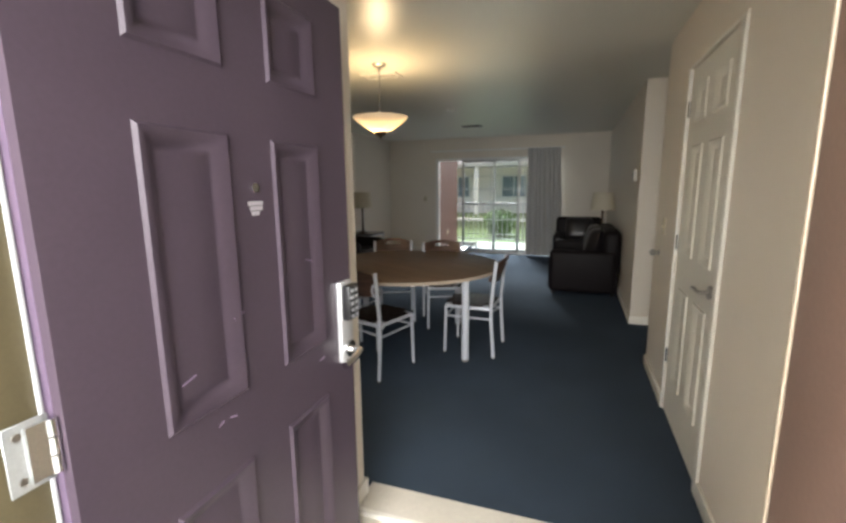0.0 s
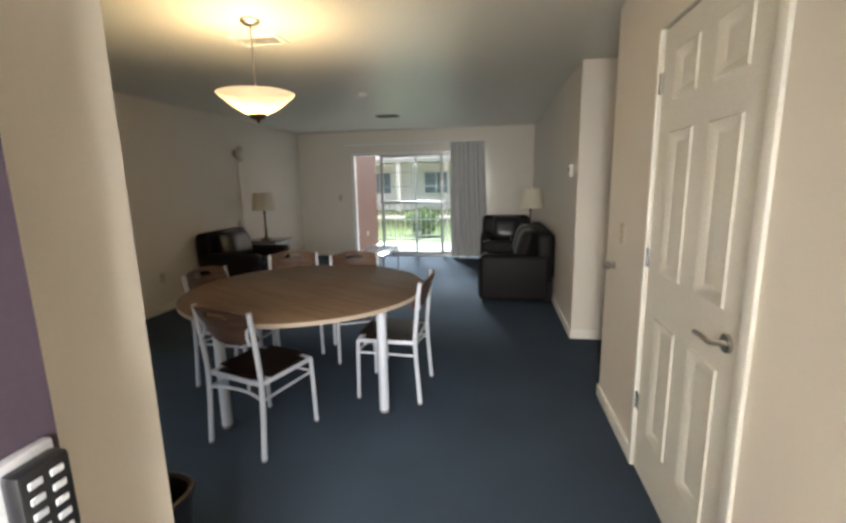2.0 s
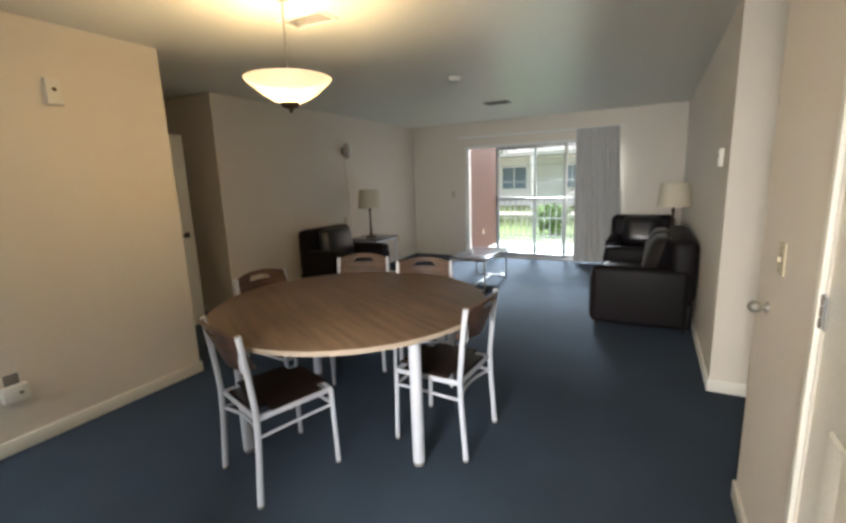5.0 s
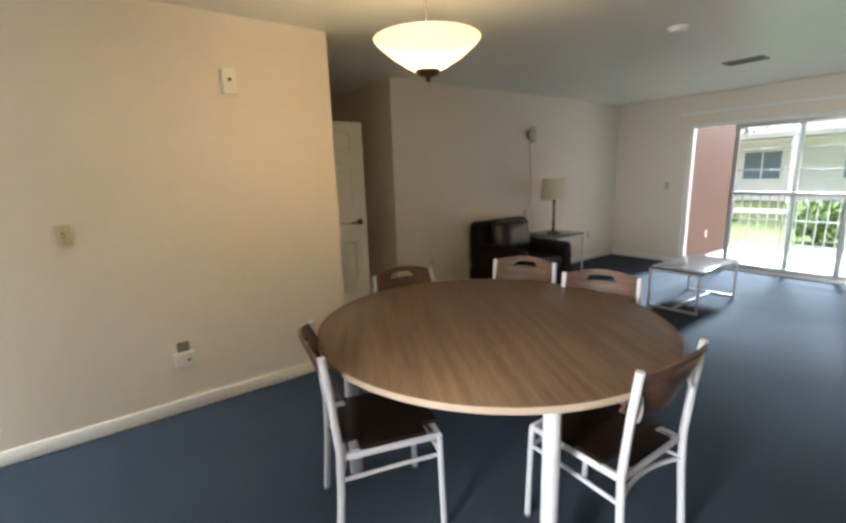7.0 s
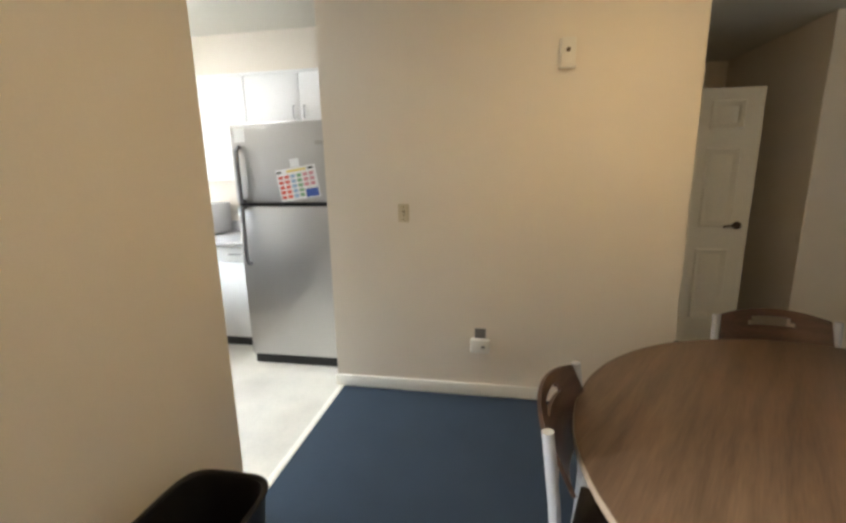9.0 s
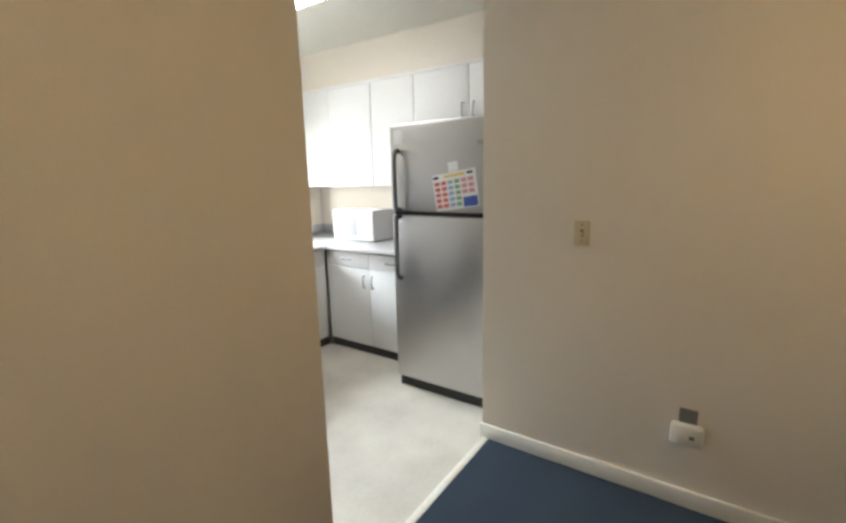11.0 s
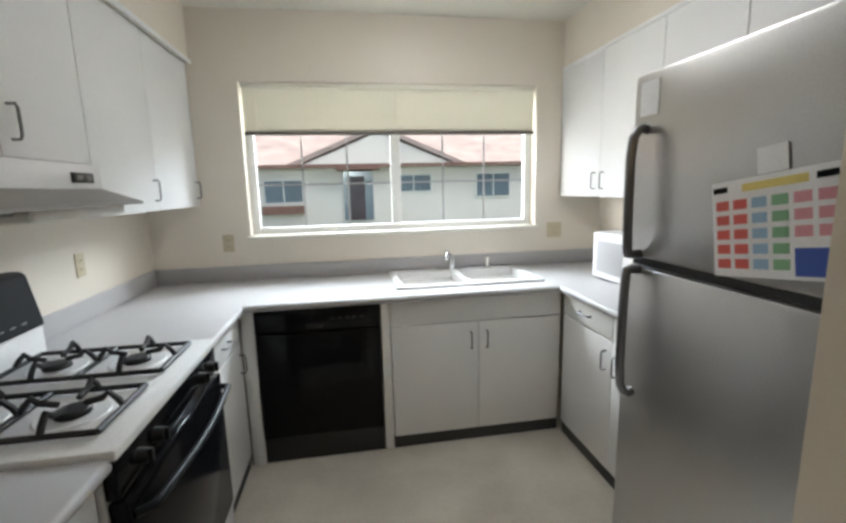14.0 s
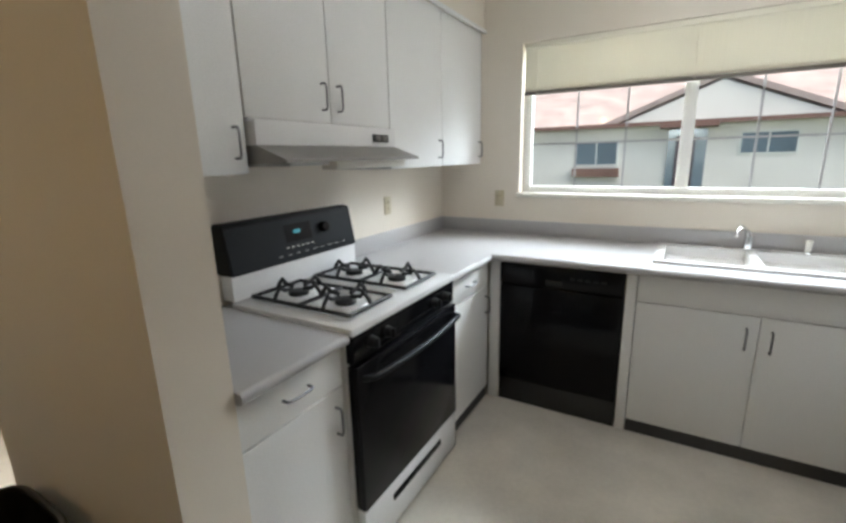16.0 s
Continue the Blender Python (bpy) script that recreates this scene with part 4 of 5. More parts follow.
BX, CX = -1.795, -1.825     # stove-side fronts
cabinet("base_cabinet", west(BX, YS0 - 0.003), 0.42, BX * -1 - 1.122, 0.0, 0.872, 1, "white laminate base cabinet with drawer", drawer=0.15, drawers=1, handle="high", kick=0.05, group="base cabinets")
cabinet("base_cabinet", west(BX, 0.262), 0.56, BX * -1 - 1.122, 0.0, 0.872, 1, "narrow white laminate base cabinet beside stove", drawer=0.15, drawers=1, handle="high", kick=0.05, group="base cabinets")
FY = -0.305
cabinet("sink_cabinet", south(-2.60, FY), 1.03, 0.69, 0.0, 0.872, 2, "white laminate sink base cabinet with two doors", drawer=0.14, handle="high", kick=0.05, group="base cabinets")
cabinet("base_cabinet", east(-3.635, -0.285), 0.99, 0.64, 0.0, 0.872, 2, "white laminate base cabinet with two drawers and doors", drawer=0.13, drawers=2, handle="high", kick=0.05, group="base cabinets")
solid("filler_panel", bx(-1.865, -1.80, -0.99, FY, -0.026, 0.872, bev=0.002), M_CAB, "white laminate filler strip beside dishwasher", "panel")
solid("filler_panel", bx(-2.597, -2.548, -0.99, FY, -0.026, 0.872, bev=0.002), M_CAB, "white laminate panel between dishwasher and sink cabinet", "panel")

# dishwasher
dw = thing("dishwasher", south(-1.868, FY + 0.004), "black built-in dishwasher under the counter", "dishwasher")
part("body", bx(0.003, 0.675, 0.03, 0.62, -0.026, 0.865), M_BLKPL, dw)
part("door", bx(0.003, 0.675, 0.0, 0.029, 0.13, 0.735, bev=0.006), M_BLACK, dw)
cp = part("control_panel", bx(0.003, 0.675, -0.006, 0.029, 0.742, 0.865, bev=0.006), M_BLACK, dw, "glossy black control panel")
for k in range(5):
    part("button", bx(0.40 + 0.04 * k, 0.428 + 0.04 * k, -0.010, -0.005, 0.80, 0.815, bev=0.002), M_BLKPL, cp)
part("latch", bx(0.27, 0.36, -0.012, -0.004, 0.76, 0.785, bev=0.003), M_BLKPL, cp)
part("kick_panel", bx(0.003, 0.675, 0.012, 0.029, -0.024, 0.125, bev=0.002), M_BLKPL, dw)

# countertops with backsplash
ct = thing("countertop", pose(0, 0, 0), "grey laminate L-shaped countertop with backsplash", "countertop")
bm = bmesh.new()
Z0, Z1 = 0.8725, 0.91
SX0, SX1, SY0, SY1 = -3.565, -2.665, -0.95, -0.44       # sink cut-out
box(bm, CX, XK1, FY - 0.0, 0.265, Z0, Z1)
box(bm, SX1, XK1, YK, FY + 0.022, Z0, Z1 - 0.0003)
box(bm, SX0, SX1, SY1, FY + 0.0221, Z0, Z1 - 0.0002)
box(bm, SX0, SX1, YK, SY0, Z0, Z1 - 0.0002)
box(bm, XK0, SX0, YK, FY + 0.022, Z0, Z1 - 0.0003)
box(bm, XK0, -3.612, FY - 0.0, 0.70, Z0, Z1)
part("top", bm, M_CTR, ct)
bm = bmesh.new()
tube(bm, [(CX + 0.004, 0.262, 0.891), (CX + 0.004, FY + 0.018, 0.891), (-3.609, FY + 0.018, 0.891), (-3.609, 0.70, 0.891)], 0.0188, 12)
part("rolled_edge", bm, M_CTR, ct)
bm = bmesh.new()
box(bm, XK1 - 0.02, XK1, YK + 0.02, 0.265, Z1, 1.01, bev=0.004)
box(bm, XK0, XK1, YK, YK + 0.02, Z1, 1.01, bev=0.004)
box(bm, XK0, XK0 + 0.02, YK + 0.02, 0.70, Z1, 1.01, bev=0.004)
part("backsplash", bm, M_CTR, ct)
ct2 = thing("countertop", pose(0, 0, 0), "short grey laminate countertop beside the stove", "countertop")
part("top", bx(CX, XK1, 1.038, YS0 - 0.002, Z0, Z1, bev=0.003), M_CTR, ct2)
bm = bmesh.new()
tube(bm, [(CX + 0.004, 1.040, 0.891), (CX + 0.004, YS0 - 0.004, 0.891)], 0.0188, 12)
part("rolled_edge", bm, M_CTR, ct2)

# sink
sk = thing("sink", pose(0, 0, 0), "white enamel double-bowl sink set in the counter", "sink")
bm = bmesh.new()
xs = [SX0 - 0.012, SX0 + 0.035, -3.13, -3.09, SX1 - 0.035, SX1 + 0.012]
ys = [SY0 - 0.012, SY0 + 0.085, SY1 - 0.03, SY1 + 0.012]
for i in range(5):
    for j in range(3):
        if j == 1 and i in (1, 3):
            continue
        box(bm, xs[i], xs[i + 1], ys[j], ys[j + 1], 0.9105, 0.922)
part("rim", bm, M_ENAMEL, sk)
for x0, x1 in ((xs[1], xs[2]), (xs[3], xs[4])):
    bm = bmesh.new()
    bt = [bm.verts.new((x, y, 0.75)) for x, y in ((x0 + 0.03, ys[1] + 0.03), (x1 - 0.03, ys[1] + 0.03), (x1 - 0.03, ys[2] - 0.03), (x0 + 0.03, ys[2] - 0.03))]
    tp = [bm.verts.new((x, y, 0.915)) for x, y in ((x0, ys[1]), (x1, ys[1]), (x1, ys[2]), (x0, ys[2]))]
    bm.faces.new(bt)
    for k in range(4):
        bm.faces.new((bt[k], bt[(k + 1) % 4], tp[(k + 1) % 4], tp[k]))
    part("bowl", bm, M_ENAMEL, sk)
fc = thing("faucet", pose(-3.10, -0.905, 0.922), "chrome single-lever kitchen faucet with side sprayer", "faucet")
part("deck_plate", bx(-0.11, 0.11, -0.025, 0.025, 0, 0.012, bev=0.005), M_CHROME, fc)
part("post", lathe(bmesh.new(), ((0.024, 0.01), (0.022, 0.06), (0.019, 0.085)), 20, True), M_CHROME, fc)
bm = bmesh.new()
tube(bm, [(0, 0, 0.06), (0.02, 0.03, 0.115), (0.05, 0.09, 0.135), (0.07, 0.15, 0.12), (0.075, 0.165, 0.10)], 0.011, 10)
part("spout", bm, M_CHROME, fc)
bm = bmesh.new()
tube(bm, [(0, 0, 0.085), (0.0, -0.005, 0.10), (0.035, 0.03, 0.135), (0.05, 0.05, 0.14)], 0.008, 8)
part("lever", bm, M_CHROME, fc)
sp = thing("sink_sprayer", pose(-3.36, -0.905, 0.922), "white side sprayer in the sink deck", "sprayer")
part("collar", cyl(bmesh.new(), (0, 0, 0), (0, 0, 0.015), 0.022), M_CHROME, sp)
part("nozzle", lathe(bmesh.new(), ((0.012, 0.014), (0.014, 0.05), (0.018, 0.065), (0.012, 0.075)), 16, True), M_PLASTIC, sp)

# gas stove
SW = 0.765
st = thing("gas_stove", west(-1.835, 1.03), "white gas stove with black oven door and control panel", "stove")
# local x runs along the front, local y towards the wall
part("body", bx(0, SW, 0.03, 0.68, -0.026, 0.895, bev=0.003), M_ENAMEL, st)
bm = bmesh.new()
box(bm, -0.004, SW + 0.004, -0.012, 0.60, 0.8955, 0.925, bev=0.008)
part("cooktop", bm, M_ENAMEL, st, "white enamel cooktop")
part("control_strip", bx(0.003, SW - 0.003, -0.004, 0.03, 0.79, 0.893, bev=0.006), M_BLACK, st)
for x in (0.10, 0.20, SW - 0.20, SW - 0.10):
    kb = part("knob", cyl(bmesh.new(), (x, -0.005, 0.845), (x, -0.032, 0.845), 0.022, 0.018, 20), M_BLKPL, st)
    part("grip", bx(x - 0.005, x + 0.005, -0.043, -0.030, 0.827, 0.863, bev=0.002), M_BLKPL, kb)
od = part("oven_door", bx(0.004, SW - 0.004, -0.018, 0.029, 0.20, 0.783, bev=0.008), M_BLACK, st, "black glass oven door")
bm = bmesh.new()
tube(bm, [(0.03, -0.018, 0.735), (0.05, -0.055, 0.74)] + [(0.06 + (SW - 0.12) * u, -0.058 - 0.022 * math.sin(u * math.pi), 0.742) for u in [k / 10 for k in range(11)]] + [(SW - 0.05, -0.055, 0.74), (SW - 0.03, -0.018, 0.735)], 0.012, 10)
part("handle", bm, M_PANEL, od, "curved dark oven handle")
bd = part("broiler_drawer", bx(0.004, SW - 0.004, -0.014, 0.029, -0.005, 0.193, bev=0.008), M_ENAMEL, st, "white broiler drawer")
part("drawer_grip", bx(0.18, SW - 0.18, -0.022, -0.012, 0.115, 0.145, bev=0.005), M_BLACK, bd, "black drawer grip")
bm = bmesh.new()
box(bm, 0, SW, 0.585, 0.655, 0.925, 1.03, bev=0.006)
part("back_riser", bm, M_ENAMEL, st)
bm = bmesh.new()
g = [(0.575, 1.03), (0.61, 1.225), (0.63, 1.235), (0.675, 1.235), (0.675, 1.03)]
a = [bm.verts.new((0.0, y, z)) for y, z in g]
b = [bm.verts.new((SW, y, z)) for y, z in g]
bm.faces.new(a)
bm.faces.new(b[::-1])
for k in range(5):
    bm.faces.new((a[k], b[k], b[(k + 1) % 5], a[(k + 1) % 5]))
bmesh.ops.bevel(bm, geom=bm.edges[:], offset=0.006, segments=2, affect="EDGES")
bg = part("backguard", bm, M_PANEL, st, "charcoal control backguard")


def on_guard(name, x0, x1, h0, h1, material, proud=0.003, label=""):
    o = part(name, bx(x0, x1, -proud, 0.001, h0, h1, bev=0.001, seg=1), material, bg, label)
    o.matrix_local = pose(0, 0.576, 1.03, -10.2)
    return o


on_guard("clock_display", 0.35, 0.39, 0.122, 0.138, M_CYAN, 0.004, "lit cyan clock digits")
on_guard("display_window", 0.30, 0.46, 0.085, 0.165, M_BLACK, 0.002)
for k in range(6):
    on_guard("touch_key", 0.295 + 0.03 * k, 0.312 + 0.03 * k, 0.060, 0.066, M_PLASTIC, 0.0015)
for k in range(9):
    on_guard("legend_mark", 0.24 + 0.052 * k, 0.266 + 0.052 * k, 0.030, 0.034, M_GRID, 0.0015)
kb = part("knob", cyl(bmesh.new(), (0.54, 0, 0), (0.54, -0.028, 0), 0.026, 0.022, 22), M_BLACK, bg)
kb.matrix_local = pose(0, 0.576, 1.03, -10.2) @ pose(0, 0, 0.125)


def grate(x0, x1, y0, y1, z):
    bm = bmesh.new()
    r = 0.0085
    for q in (((x0, y0), (x1, y0)), ((x1, y0), (x1, y1)), ((x1, y1), (x0, y1)), ((x0, y1), (x0, y0)), ((x0, (y0 + y1) / 2), (x1, (y0 + y1) / 2))):
        (xa, ya), (xb, yb) = q
        tube(bm, [(xa, ya, z + 0.012), (xb, yb, z + 0.012)], r, 6)
    gr = part("grate", bm, M_BLKMAT, st, "black cast-iron burner grate")
    for cy in ((y0 * 3 + y1) / 4, (y0 + y1 * 3) / 4):
        cx = (x0 + x1) / 2
        dx, dy = (x1 - x0) / 2, (y1 - y0) / 4
        for sx, sy in ((1, 0), (-1, 0), (0, 1), (0, -1)):
            b2 = bmesh.new()
            tube(b2, [(cx + sx * dx, cy + sy * dy, z + 0.012), (cx + sx * dx * 0.90, cy + sy * dy * 0.90, z + 0.034), (cx + sx * dx * 0.74, cy + sy * dy * 0.74, z + 0.056), (cx + sx * dx * 0.60, cy + sy * dy * 0.60, z + 0.040), (cx + sx * dx * 0.26, cy + sy * dy * 0.26, z + 0.032)], 0.0088, 6)
            part("finger", b2, M_BLKMAT, gr)
        b2 = bmesh.new()
        pr = lathe(b2, ((0.088, 0.0), (0.084, 0.004), (0.05, 0.002), (0.02, 0.002)), 28, True)
        bmesh.ops.translate(b2, vec=(cx, cy, z - 0.0005), verts=b2.verts[:])
        part("drip_bowl", b2, M_ENAMEL, st, "white burner bowl")
        b2 = bmesh.new()
        lathe(b2, ((0.042, 0.003), (0.042, 0.014), (0.036, 0.020), (0.012, 0.022)), 24, True)
        bmesh.ops.translate(b2, vec=(cx, cy, z), verts=b2.verts[:])
        part("burner", b2, M_BLKMAT, st, "black burner cap")


grate(0.07, 0.33, 0.06, 0.56, 0.926)
grate(SW - 0.33, SW - 0.07, 0.06, 0.56, 0.926)

# range hood
hd = thing("range_hood", west(-1.48, 1.035), "white under-cabinet range hood above the stove", "range hood")
HW = 0.85
part("body", bx(0.005, HW, 0.0, 0.36, 1.525, 1.612, bev=0.004), M_ENAMEL, hd)
bm = bmesh.new()
sec = [(0.0, 1.5245), (-0.135, 1.475), (-0.135, 1.466), (0.0, 1.462), (0.36, 1.462), (0.36, 1.5245)]
a = [bm.verts.new((0.005, y, z)) for y, z in sec]
b = [bm.verts.new((HW, y, z)) for y, z in sec]
bm.faces.new(a)
bm.faces.new(b[::-1])
for k in range(6):
    bm.faces.new((a[k], b[k], b[(k + 1) % 6], a[(k + 1) % 6]))
part("visor", bm, M_VISOR, hd, "grey metal visor below the hood band")
part("filter", bx(0.10, 0.45, -0.05, 0.30, 1.452, 1.4615), M_ALU, hd, "metal grease filter")
part("light_lens", bx(0.30, 0.80, -0.09, -0.01, 1.432, 1.4645, bev=0.004), M_PLASTIC, hd)
swp = part("switch_panel", bx(0.66, 0.78, -0.010, -0.002, 1.545, 1.58, bev=0.001), M_BLKPL, hd, "black rocker switch panel")
for k in range(2):
    part("rocker", bx(0.675 + 0.05 * k, 0.71 + 0.05 * k, -0.014, -0.009, 1.553, 1.572, bev=0.002), M_GREYPL, swp)

# refrigerator
fg = thing("refrigerator", east(-3.315, 0.735), "stainless steel top-freezer refrigerator with papers on the door", "refrigerator")
FW = 0.755
part("body", bx(0.005, FW - 0.005, 0.075, 0.82, 0.03, 1.815, bev=0.004), M_GREYPL, fg, "grey cabinet sides")
part("freezer_door", bx(0, FW, 0.0, 0.07, 1.262, 1.83, bev=0.014), M_STEEL, fg)
part("door", bx(0, FW, 0.0, 0.07, 0.055, 1.236, bev=0.014), M_STEEL, fg)
part("gasket", bx(0.012, FW - 0.012, 0.02, 0.073, 1.22, 1.275), M_BLKPL, fg)
part("base_grille", bx(0.01, FW - 0.01, 0.03, 0.075, -0.026, 0.052), M_BLKPL, fg, "black base grille")
for z0, z1, s in ((1.275, 1.665, 1), (1.225, 0.80, -1)):
    bm = bmesh.new()
    zz = [z0 + (z1 - z0) * k for k in (0, 0.05, 0.2, 0.5, 0.78, 0.92, 0.98, 1.0, 0.985)]
    yy = [-0.042, -0.045, -0.048, -0.050, -0.050, -0.044, -0.030, -0.015, 0.002]
    tube(bm, [(0.07, 0.002, z0), (0.07, -0.03, z0)] + [(0.07, y, z) for y, z in zip(yy, zz)], 0.0145, 10)
    part("handle", bm, M_HANDLE, fg, "dark curved bar handle")
bm = bmesh.new()
part("badge", bx(0.655, 0.725, -0.004, 0.002, 1.665, 1.695, bev=0.002), M_NICKEL, fg, "small metal badge")
for nm, q in (("sticker", (0.035, 0.115, 1.70, 1.80)),):
    part(nm, bx(q[0], q[1], -0.002, 0.001, q[2], q[3]), M_PAPER, fg, "small white printed sticker")
cal = thing("calendar", east(-3.313, 0.735) @ pose(0.507, 0, 1.40, 0, -8.5, 0), "printed monthly calendar with coloured squares on refrigerator", "calendar")
part("sheet", bx(-0.155, 0.155, -0.0036, -0.0024, -0.115, 0.115), M_PAPER, cal)
part("clip_note", bx(-0.03, 0.04, -0.0036, -0.0024, 0.118, 0.175), M_PAPER, cal, "small white note above calendar")
part("title_bar", bx(-0.07, 0.08, -0.0046, -0.0036, 0.085, 0.103), M_YELLOW, cal)
for x in (-0.13, 0.115):
    part("corner_mark", bx(x - 0.02, x + 0.02, -0.0046, -0.0036, 0.088, 0.102), M_BLACK, cal)
inks = (M_RED, M_RED, M_LBLUE, M_GREEN, M_PINK, M_PINK)
for i in range(6):
    for j in range(5):
        if i >= 4 and j >= 3:
            continue
        part("day_square", bx(-0.143 + i * 0.048, -0.107 + i * 0.048, -0.0046, -0.0036, 0.045 - j * 0.035, 0.068 - j * 0.035), inks[i], cal)
part("blue_box", bx(0.048, 0.145, -0.0046, -0.0036, -0.107, -0.048), M_BLUE, cal)

# microwave
mw = thing("microwave", east(-3.92, -0.47), "small white microwave on the corner counter", "microwave")
part("body", bx(0, 0.50, 0.02, 0.34, 0.918, 1.20, bev=0.006), M_ENAMEL, mw)
mdoor = part("door", bx(0.002, 0.37, 0.0, 0.019, 0.922, 1.196, bev=0.006), M_ENAMEL, mw)
part("window", bx(0.05, 0.31, -0.003, 0.002, 0.96, 1.155, bev=0.002), M_GRID, mdoor)
part("control_panel", bx(0.373, 0.498, 0.0, 0.019, 0.922, 1.196, bev=0.004), M_PLASTIC, mw)
for x in (0.04, 0.46):
    for y in (0.05, 0.30):
        part("foot", cyl(bmesh.new(), (x, y, 0.9105), (x, y, 0.92), 0.012, n=10), M_BLKPL, mw)

# ceiling light in the kitchen
kl = thing("ceiling_light", pose(-2.86, 0.15, KCEIL), "lit fluorescent ceiling fixture in kitchen", "lamp")
part("frame", bx(-0.16, 0.16, -0.64, 0.64, -0.02, 0, bev=0.004), M_ENAMEL, kl)
part("diffuser", bx(-0.145, 0.145, -0.62, 0.62, -0.085, -0.02, bev=0.03, seg=4), M_TUBEGLOW, kl, "glowing white diffuser")

# kitchen window
WX0, WX1, WZ0, WZ1 = -3.76, -1.745, 1.205, 2.19
kw = thing("window_2", pose(0, 0, 0), "white sliding kitchen window with grids and half-raised blind", "", kind="structure")
yw = -1.12
bm = bmesh.new()
for q in ((WX0, WX0 + 0.05, WZ0, WZ1), (WX1 - 0.05, WX1, WZ0, WZ1), (-2.78, -2.71, WZ0 + 0.045, WZ1 - 0.045)):
    box(bm, q[0], q[1], yw - 0.02, yw + 0.03, q[2], q[3], bev=0.004)
for q in ((WZ0, WZ0 + 0.045), (WZ1 - 0.045, WZ1)):
    box(bm, WX0 + 0.05, WX1 - 0.05, yw - 0.02, yw + 0.03, q[0], q[1], bev=0.004)
part("window_frame", bm, M_VWHITE, kw)
part("window_sill", bx(WX0 - 0.02, WX1 + 0.02, YK - 0.12, YK + 0.018, WZ0 - 0.028, WZ0 + 0.002, bev=0.005), M_TRIM, kw)
bm = bmesh.new()
for x0, x1 in ((WX0 + 0.05, -2.78), (-2.71, WX1 - 0.05)):
    for k in (1, 2):
        x = x0 + (x1 - x0) * k / 3
        box(bm, x - 0.006, x + 0.006, yw + 0.006, yw + 0.011, WZ0 + 0.045, WZ1 - 0.045)
    box(bm, x0, x1, yw + 0.0062, yw + 0.0108, 1.535, 1.547)
part("grid", bm, M_GRID, kw)
for x0, x1 in ((WX0 + 0.05, -2.78), (-2.71, WX1 - 0.05)):
    g = part("pane", bx(x0 - 0.005, x1 + 0.005, yw - 0.002, yw + 0.002, WZ0 + 0.04, WZ1 - 0.04), M_GLASS, kw)
    g.visible_shadow = False
bl = thing("mini_blind", pose(0, 0, 0), "cream mini blind raised halfway in the kitchen window", "blind")
part("head_rail", bx(WX0 + 0.012, WX1 - 0.012, -1.045, -1.005, 2.155, 2.188, bev=0.003), M_BLIND, bl)
slat_me = mesh("slat", bx(WX0 + 0.015, WX1 - 0.015, -0.0125, 0.0125, -0.0005, 0.0005), M_BLIND)
for k in range(17):
    o = new("slat", slat_me)
    o.parent = bl
    o.matrix_local = pose(0, -1.026, 1.892 + k * 0.0157, 64)
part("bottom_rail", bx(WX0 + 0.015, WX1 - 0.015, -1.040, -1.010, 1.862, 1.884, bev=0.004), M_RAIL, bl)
for x in (WX0 + 0.25, -2.75, WX1 - 0.1):
    part("cord", cyl(bmesh.new(), (x, -1.010, 1.87), (x, -1.010, 2.16), 0.0018, n=6), M_BLIND, bl)

# ---- outside ----
bm = bmesh.new()
box(bm, -400, 400, -400, 400, -0.6, -0.20)
structure("ground", bm, M_GRASS, "green lawn reaching to the horizon")
structure("patio", bx(-3.2, 0.6, YB + 0.15, 11.5, -0.2, -0.02), M_CONC, "pale concrete patio slab")
structure("porch", bx(-0.9, 1.6, -3.0, YD - 0.16, -0.2, -0.01), M_CONC, "concrete porch slab")
structure("road", bx(-60, 60, -16, -3.4, -0.21, -0.19), M_ASPH, "asphalt parking lane")
structure("wall_patio_side", bx(-3.15, -2.96, YB + 0.15, 11.35, -0.02, 2.6), M_TERRA, "reddish brown stucco patio side wall")
# unseen tall wall, added to keep direct sun off the patio
structure("wall_sun_block_right", bx(0.4, 0.6, YB + 0.15, 15.5, -0.2, 6.5), M_TERRA)
structure("patio_roof", bx(-3.2, 0.7, YB + 0.15, 10.1, 2.62, 2.75), M_STUCCO)
outlet(-2.96, 10.4, 0.35, 0, "outdoor outlet on patio side wall")

rl = thing("patio_railing", pose(0, 11.25, -0.02), "grey metal railing along the patio edge", "railing")
part("top_rail", bx(-2.95, 0.4, -0.02, 0.02, 1.00, 1.04, bev=0.004), M_GRID, rl)
part("bottom_rail", bx(-2.95, 0.4, -0.015, 0.015, 0.10, 0.13, bev=0.003), M_GRID, rl)
bar = mesh("baluster", bx(-0.008, 0.008, -0.008, 0.008, 0.13, 1.0), M_GRID)
for k in range(26):
    o = new("baluster", bar)
    o.parent = rl
    o.matrix_local = pose(-2.88 + k * 0.127, 0, 0)


def far_window(parent, x, z, w_, h_, y, s):
    """s: the side it faces along y."""
    f = part("window", bx(x - w_ / 2 - 0.07, x + w_ / 2 + 0.07, *sorted((y, y + s * 0.06)), z - h_ / 2 - 0.07, z + h_ / 2 + 0.07), M_VWHITE, parent)
    for a, b in ((x - w_ / 2, x - 0.03), (x + 0.03, x + w_ / 2)):
        part("pane", bx(a, b, *sorted((y + s * 0.05, y + s * 0.075)), z - h_ / 2, z + h_ / 2), M_FARGLASS, f)


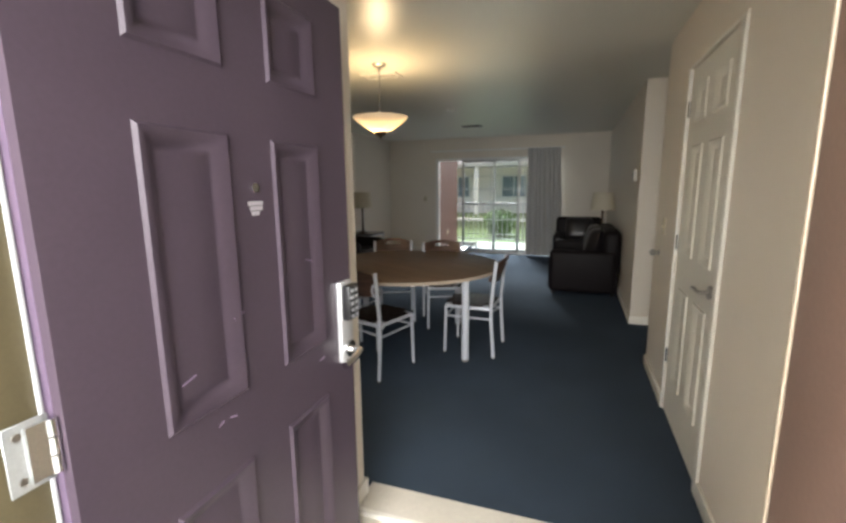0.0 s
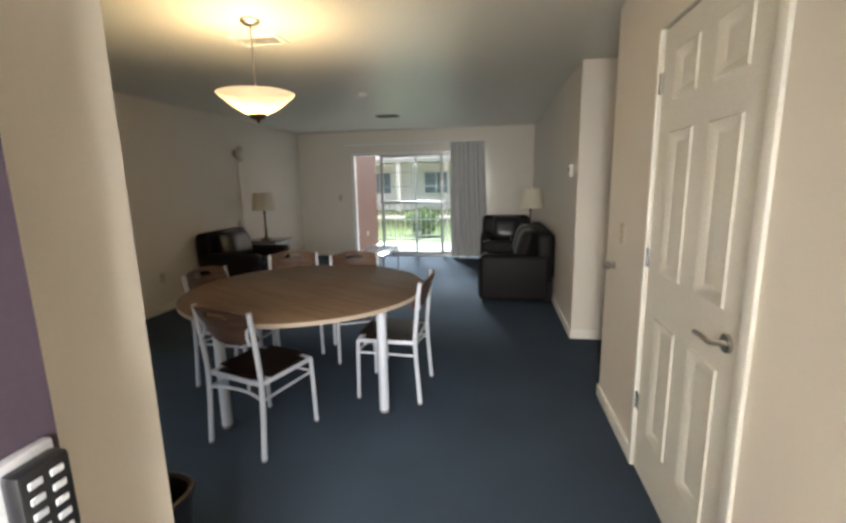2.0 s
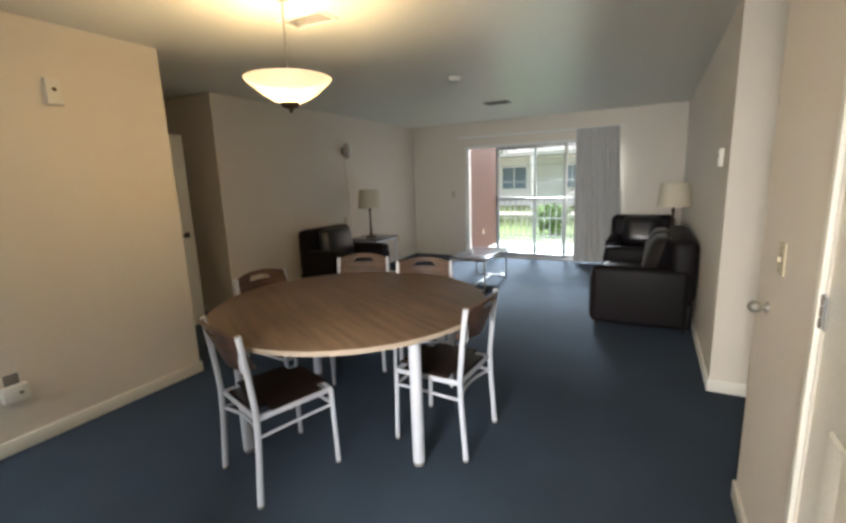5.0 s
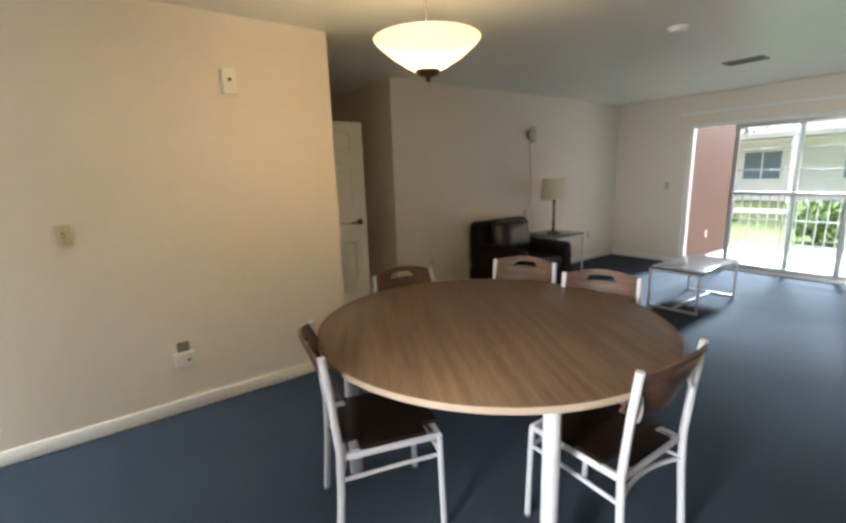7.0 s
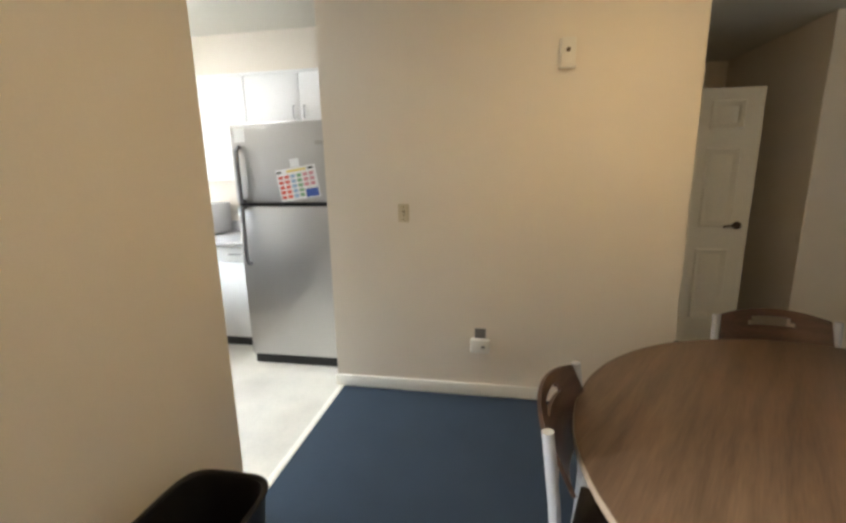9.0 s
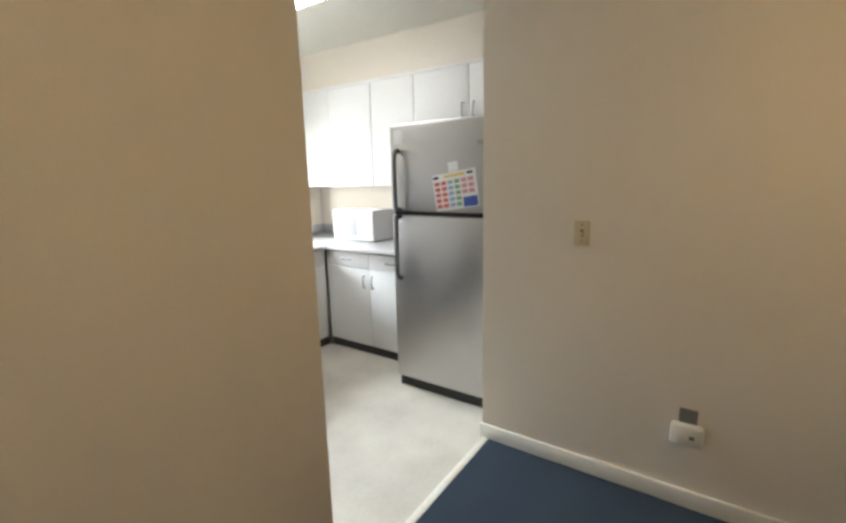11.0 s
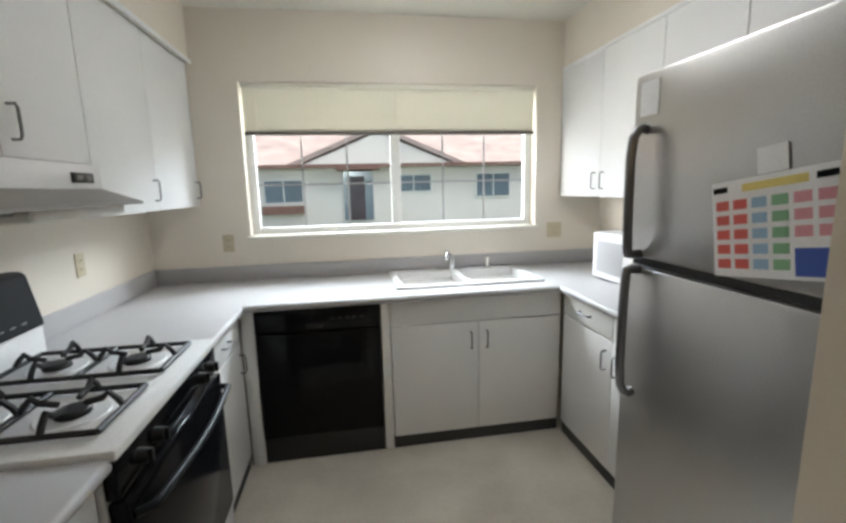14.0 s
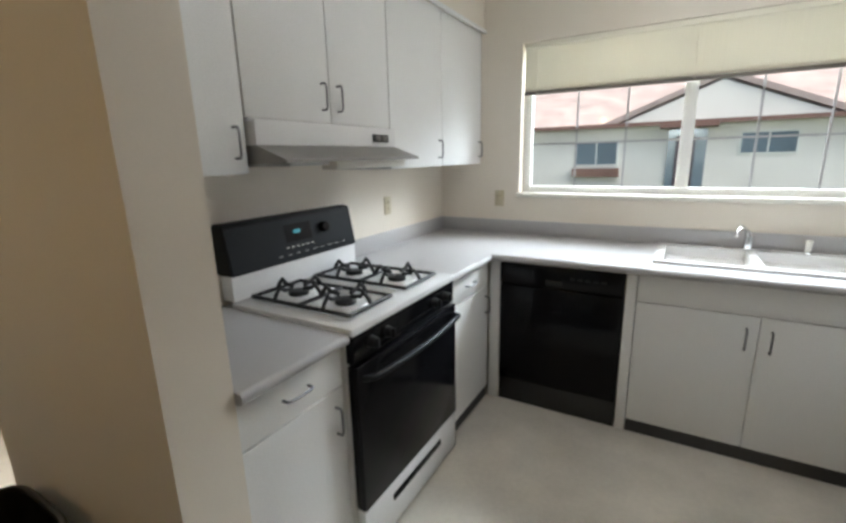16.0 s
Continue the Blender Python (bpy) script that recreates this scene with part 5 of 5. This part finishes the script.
def gable_roof(bm, x0, x1, y0, y1, z0, rise, axis):
    if axis == "x":
        ym = (y0 + y1) / 2
        pts = [(x0, y0, z0), (x1, y0, z0), (x1, y1, z0), (x0, y1, z0), (x0, ym, z0 + rise), (x1, ym, z0 + rise)]
        fs = [(0, 1, 5, 4), (2, 3, 4, 5), (0, 4, 3), (1, 2, 5), (0, 3, 2, 1)]
    else:
        xm = (x0 + x1) / 2
        pts = [(x0, y0, z0), (x1, y0, z0), (x1, y1, z0), (x0, y1, z0), (xm, y0, z0 + rise), (xm, y1, z0 + rise)]
        fs = [(1, 2, 5, 4), (3, 0, 4, 5), (0, 1, 4), (2, 3, 5), (0, 3, 2, 1)]
    vs = [bm.verts.new(p) for p in pts]
    for f in fs:
        bm.faces.new([vs[k] for k in f])


hs = thing("apartment_building", pose(0, 0, 0), "white stucco building with red tiled roof across the lot", "building")
part("wall", bx(-32, 26, -30, -19.5, -0.2, 2.65), M_STUCCO, hs)
bm = bmesh.new()
gable_roof(bm, -33, 27, -31, -18.9, 2.60, 3.2, "x")
part("roof", bm, M_ROOF, hs)
bm = bmesh.new()
gable_roof(bm, -7.6, -0.2, -25, -19.0, 2.56, 1.55, "y")
gb = part("gable", bm, M_STUCCO, hs)
bm = bmesh.new()
for s in (-1, 1):
    p, q = Vector((-3.9, -18.9, 4.22)), Vector((-3.9 + s * 4.1, -18.9, 2.50))
    dd = (q - p)
    nrm = Vector((-dd.z, 0, dd.x)).normalized() * 0.13
    if nrm.z < 0:
        nrm = -nrm
    v = [bm.verts.new(c) for c in (p, q, q + nrm * 1.6, p + nrm * 1.6)]
    u = [bm.verts.new(c + Vector((0, -5, 0))) for c in (p, q, q + nrm * 1.6, p + nrm * 1.6)]
    bm.faces.new(v)
    bm.faces.new(u[::-1])
    for k in range(4):
        bm.faces.new((v[k], v[(k + 1) % 4], u[(k + 1) % 4], u[k]))
part("gable_roof", bm, M_ROOF, hs)
part("fascia", bx(-33, 27, -18.92, -18.82, 2.50, 2.66), M_FASCIA, hs)
for x, z, w_, h_ in ((0.6, 1.45, 1.7, 1.0), (-5.6, 1.72, 1.7, 0.75), (-9.7, 1.55, 1.7, 1.1), (5.6, 1.5, 1.6, 1.0), (-14.5, 1.5, 1.6, 1.0), (-19, 1.5, 1.6, 1.0), (10.5, 1.5, 1.6, 1.0)):
    far_window(hs, x, z, w_, h_, -19.5, 1)
part("door_recess", bx(-3.6, -2.2, -19.5, -19.44, 0.0, 2.35), M_FARGLASS, hs, "dark recessed entrance")
part("door", bx(-3.2, -2.5, -19.44, -19.40, 0.0, 2.1), M_PURPLE, hs)
part("awning", bx(-3.9, -1.9, -19.5, -18.5, 2.38, 2.50), M_FASCIA, hs)
part("planter_box", bx(-0.4, 1.6, -19.5, -19.2, 0.4, 0.78), M_FASCIA, hs)

hb = thing("garden_building", pose(0, 0, 0), "pale two-storey building beyond the garden", "building")
part("wall", bx(-22, 18, 27, 36, -0.2, 5.6), M_STUCCO, hb)
part("roof_edge", bx(-22.4, 18.4, 26.4, 36, 5.6, 6.0), M_ROOF, hb)
for x in (-14.5, -10.5, -7.0, -3.5, 0.5):
    for z in (1.4, 4.1):
        far_window(hb, x, z, 1.4, 1.2, 27, -1)
bm = bmesh.new()
box(bm, -22, 18, 25.4, 26.9, 2.55, 2.75)
part("walkway", bm, M_CONC, hb)
for x in (-16, -12.5, -9, -5.5, -2, 1.5):
    part("post", bx(x - 0.12, x + 0.12, 25.45, 25.7, -0.2, 2.55), M_STUCCO, hb)
part("walkway_rail", bx(-22, 18, 25.4, 25.45, 3.55, 3.62), M_GRID, hb)
structure("pavement", bx(-30, 20, 20.5, 22.0, -0.205, -0.17), M_CONC, "concrete garden path")


def leafy(name, x, y, h, cr, z, n, seed, label, trunk=True):
    rnd = random.Random(seed)
    d = thing(name, pose(x, y, -0.2), label, "tree" if trunk else "shrub")
    bm = bmesh.new()
    if trunk:
        tube(bm, [(0, 0, 0), (0.04, 0.02, h * 0.3), (-0.03, 0.03, h * 0.6), (0.02, 0, h * 0.8)], 0.12, 8)
        for k in range(6):
            a = rnd.random() * math.tau
            tube(bm, [(0, 0, h * (0.4 + 0.05 * k)), (0.5 * cr * math.cos(a), 0.5 * cr * math.sin(a), h * (0.6 + 0.06 * k))], 0.045, 6)
    else:
        for k in range(5):
            a = rnd.random() * math.tau
            tube(bm, [(0, 0, 0), (0.5 * cr * math.cos(a), 0.5 * cr * math.sin(a), h * 0.7)], 0.02, 5)
    part("trunk" if trunk else "stems", bm, M_BARK, d)
    vs, fs = [], []
    for k in range(n):
        a, ph, r = rnd.random() * math.tau, math.acos(rnd.uniform(-1, 1)), cr * rnd.random() ** 0.4 * (0.8 + 0.3 * math.sin(3 * rnd.random() + k % 7))
        c = Vector((r * math.sin(ph) * math.cos(a), r * math.sin(ph) * math.sin(a), z + r * 0.75 * math.cos(ph)))
        c.z = max(c.z, 0.05)
        s = rnd.uniform(0.05, 0.10)
        e = Euler((rnd.random() * 6, rnd.random() * 6, rnd.random() * 6)).to_matrix()
        i = len(vs)
        for q in ((-s, 0, 0), (0, -s * 0.45, 0.01), (s, 0, 0), (0, s * 0.45, 0.01)):
            vs.append(c + e @ Vector(q))
        fs.append((i, i + 1, i + 2, i + 3))
    me = bpy.data.meshes.new("crown")
    me.from_pydata(vs, [], fs)
    me.materials.append(M_LEAF)
    o = new("crown", me)
    o.parent = d


leafy("tree", -6.0, 19.0, 5.0, 1.9, 3.9, 5200, 3, "green leafy tree in the garden")
leafy("shrub", -4.2, 13.6, 1.0, 0.6, 0.55, 1500, 5, "low green shrub beside the patio", False)
leafy("shrub", -2.3, 14.2, 1.0, 0.55, 0.5, 1300, 7, "low green shrub beside the patio", False)
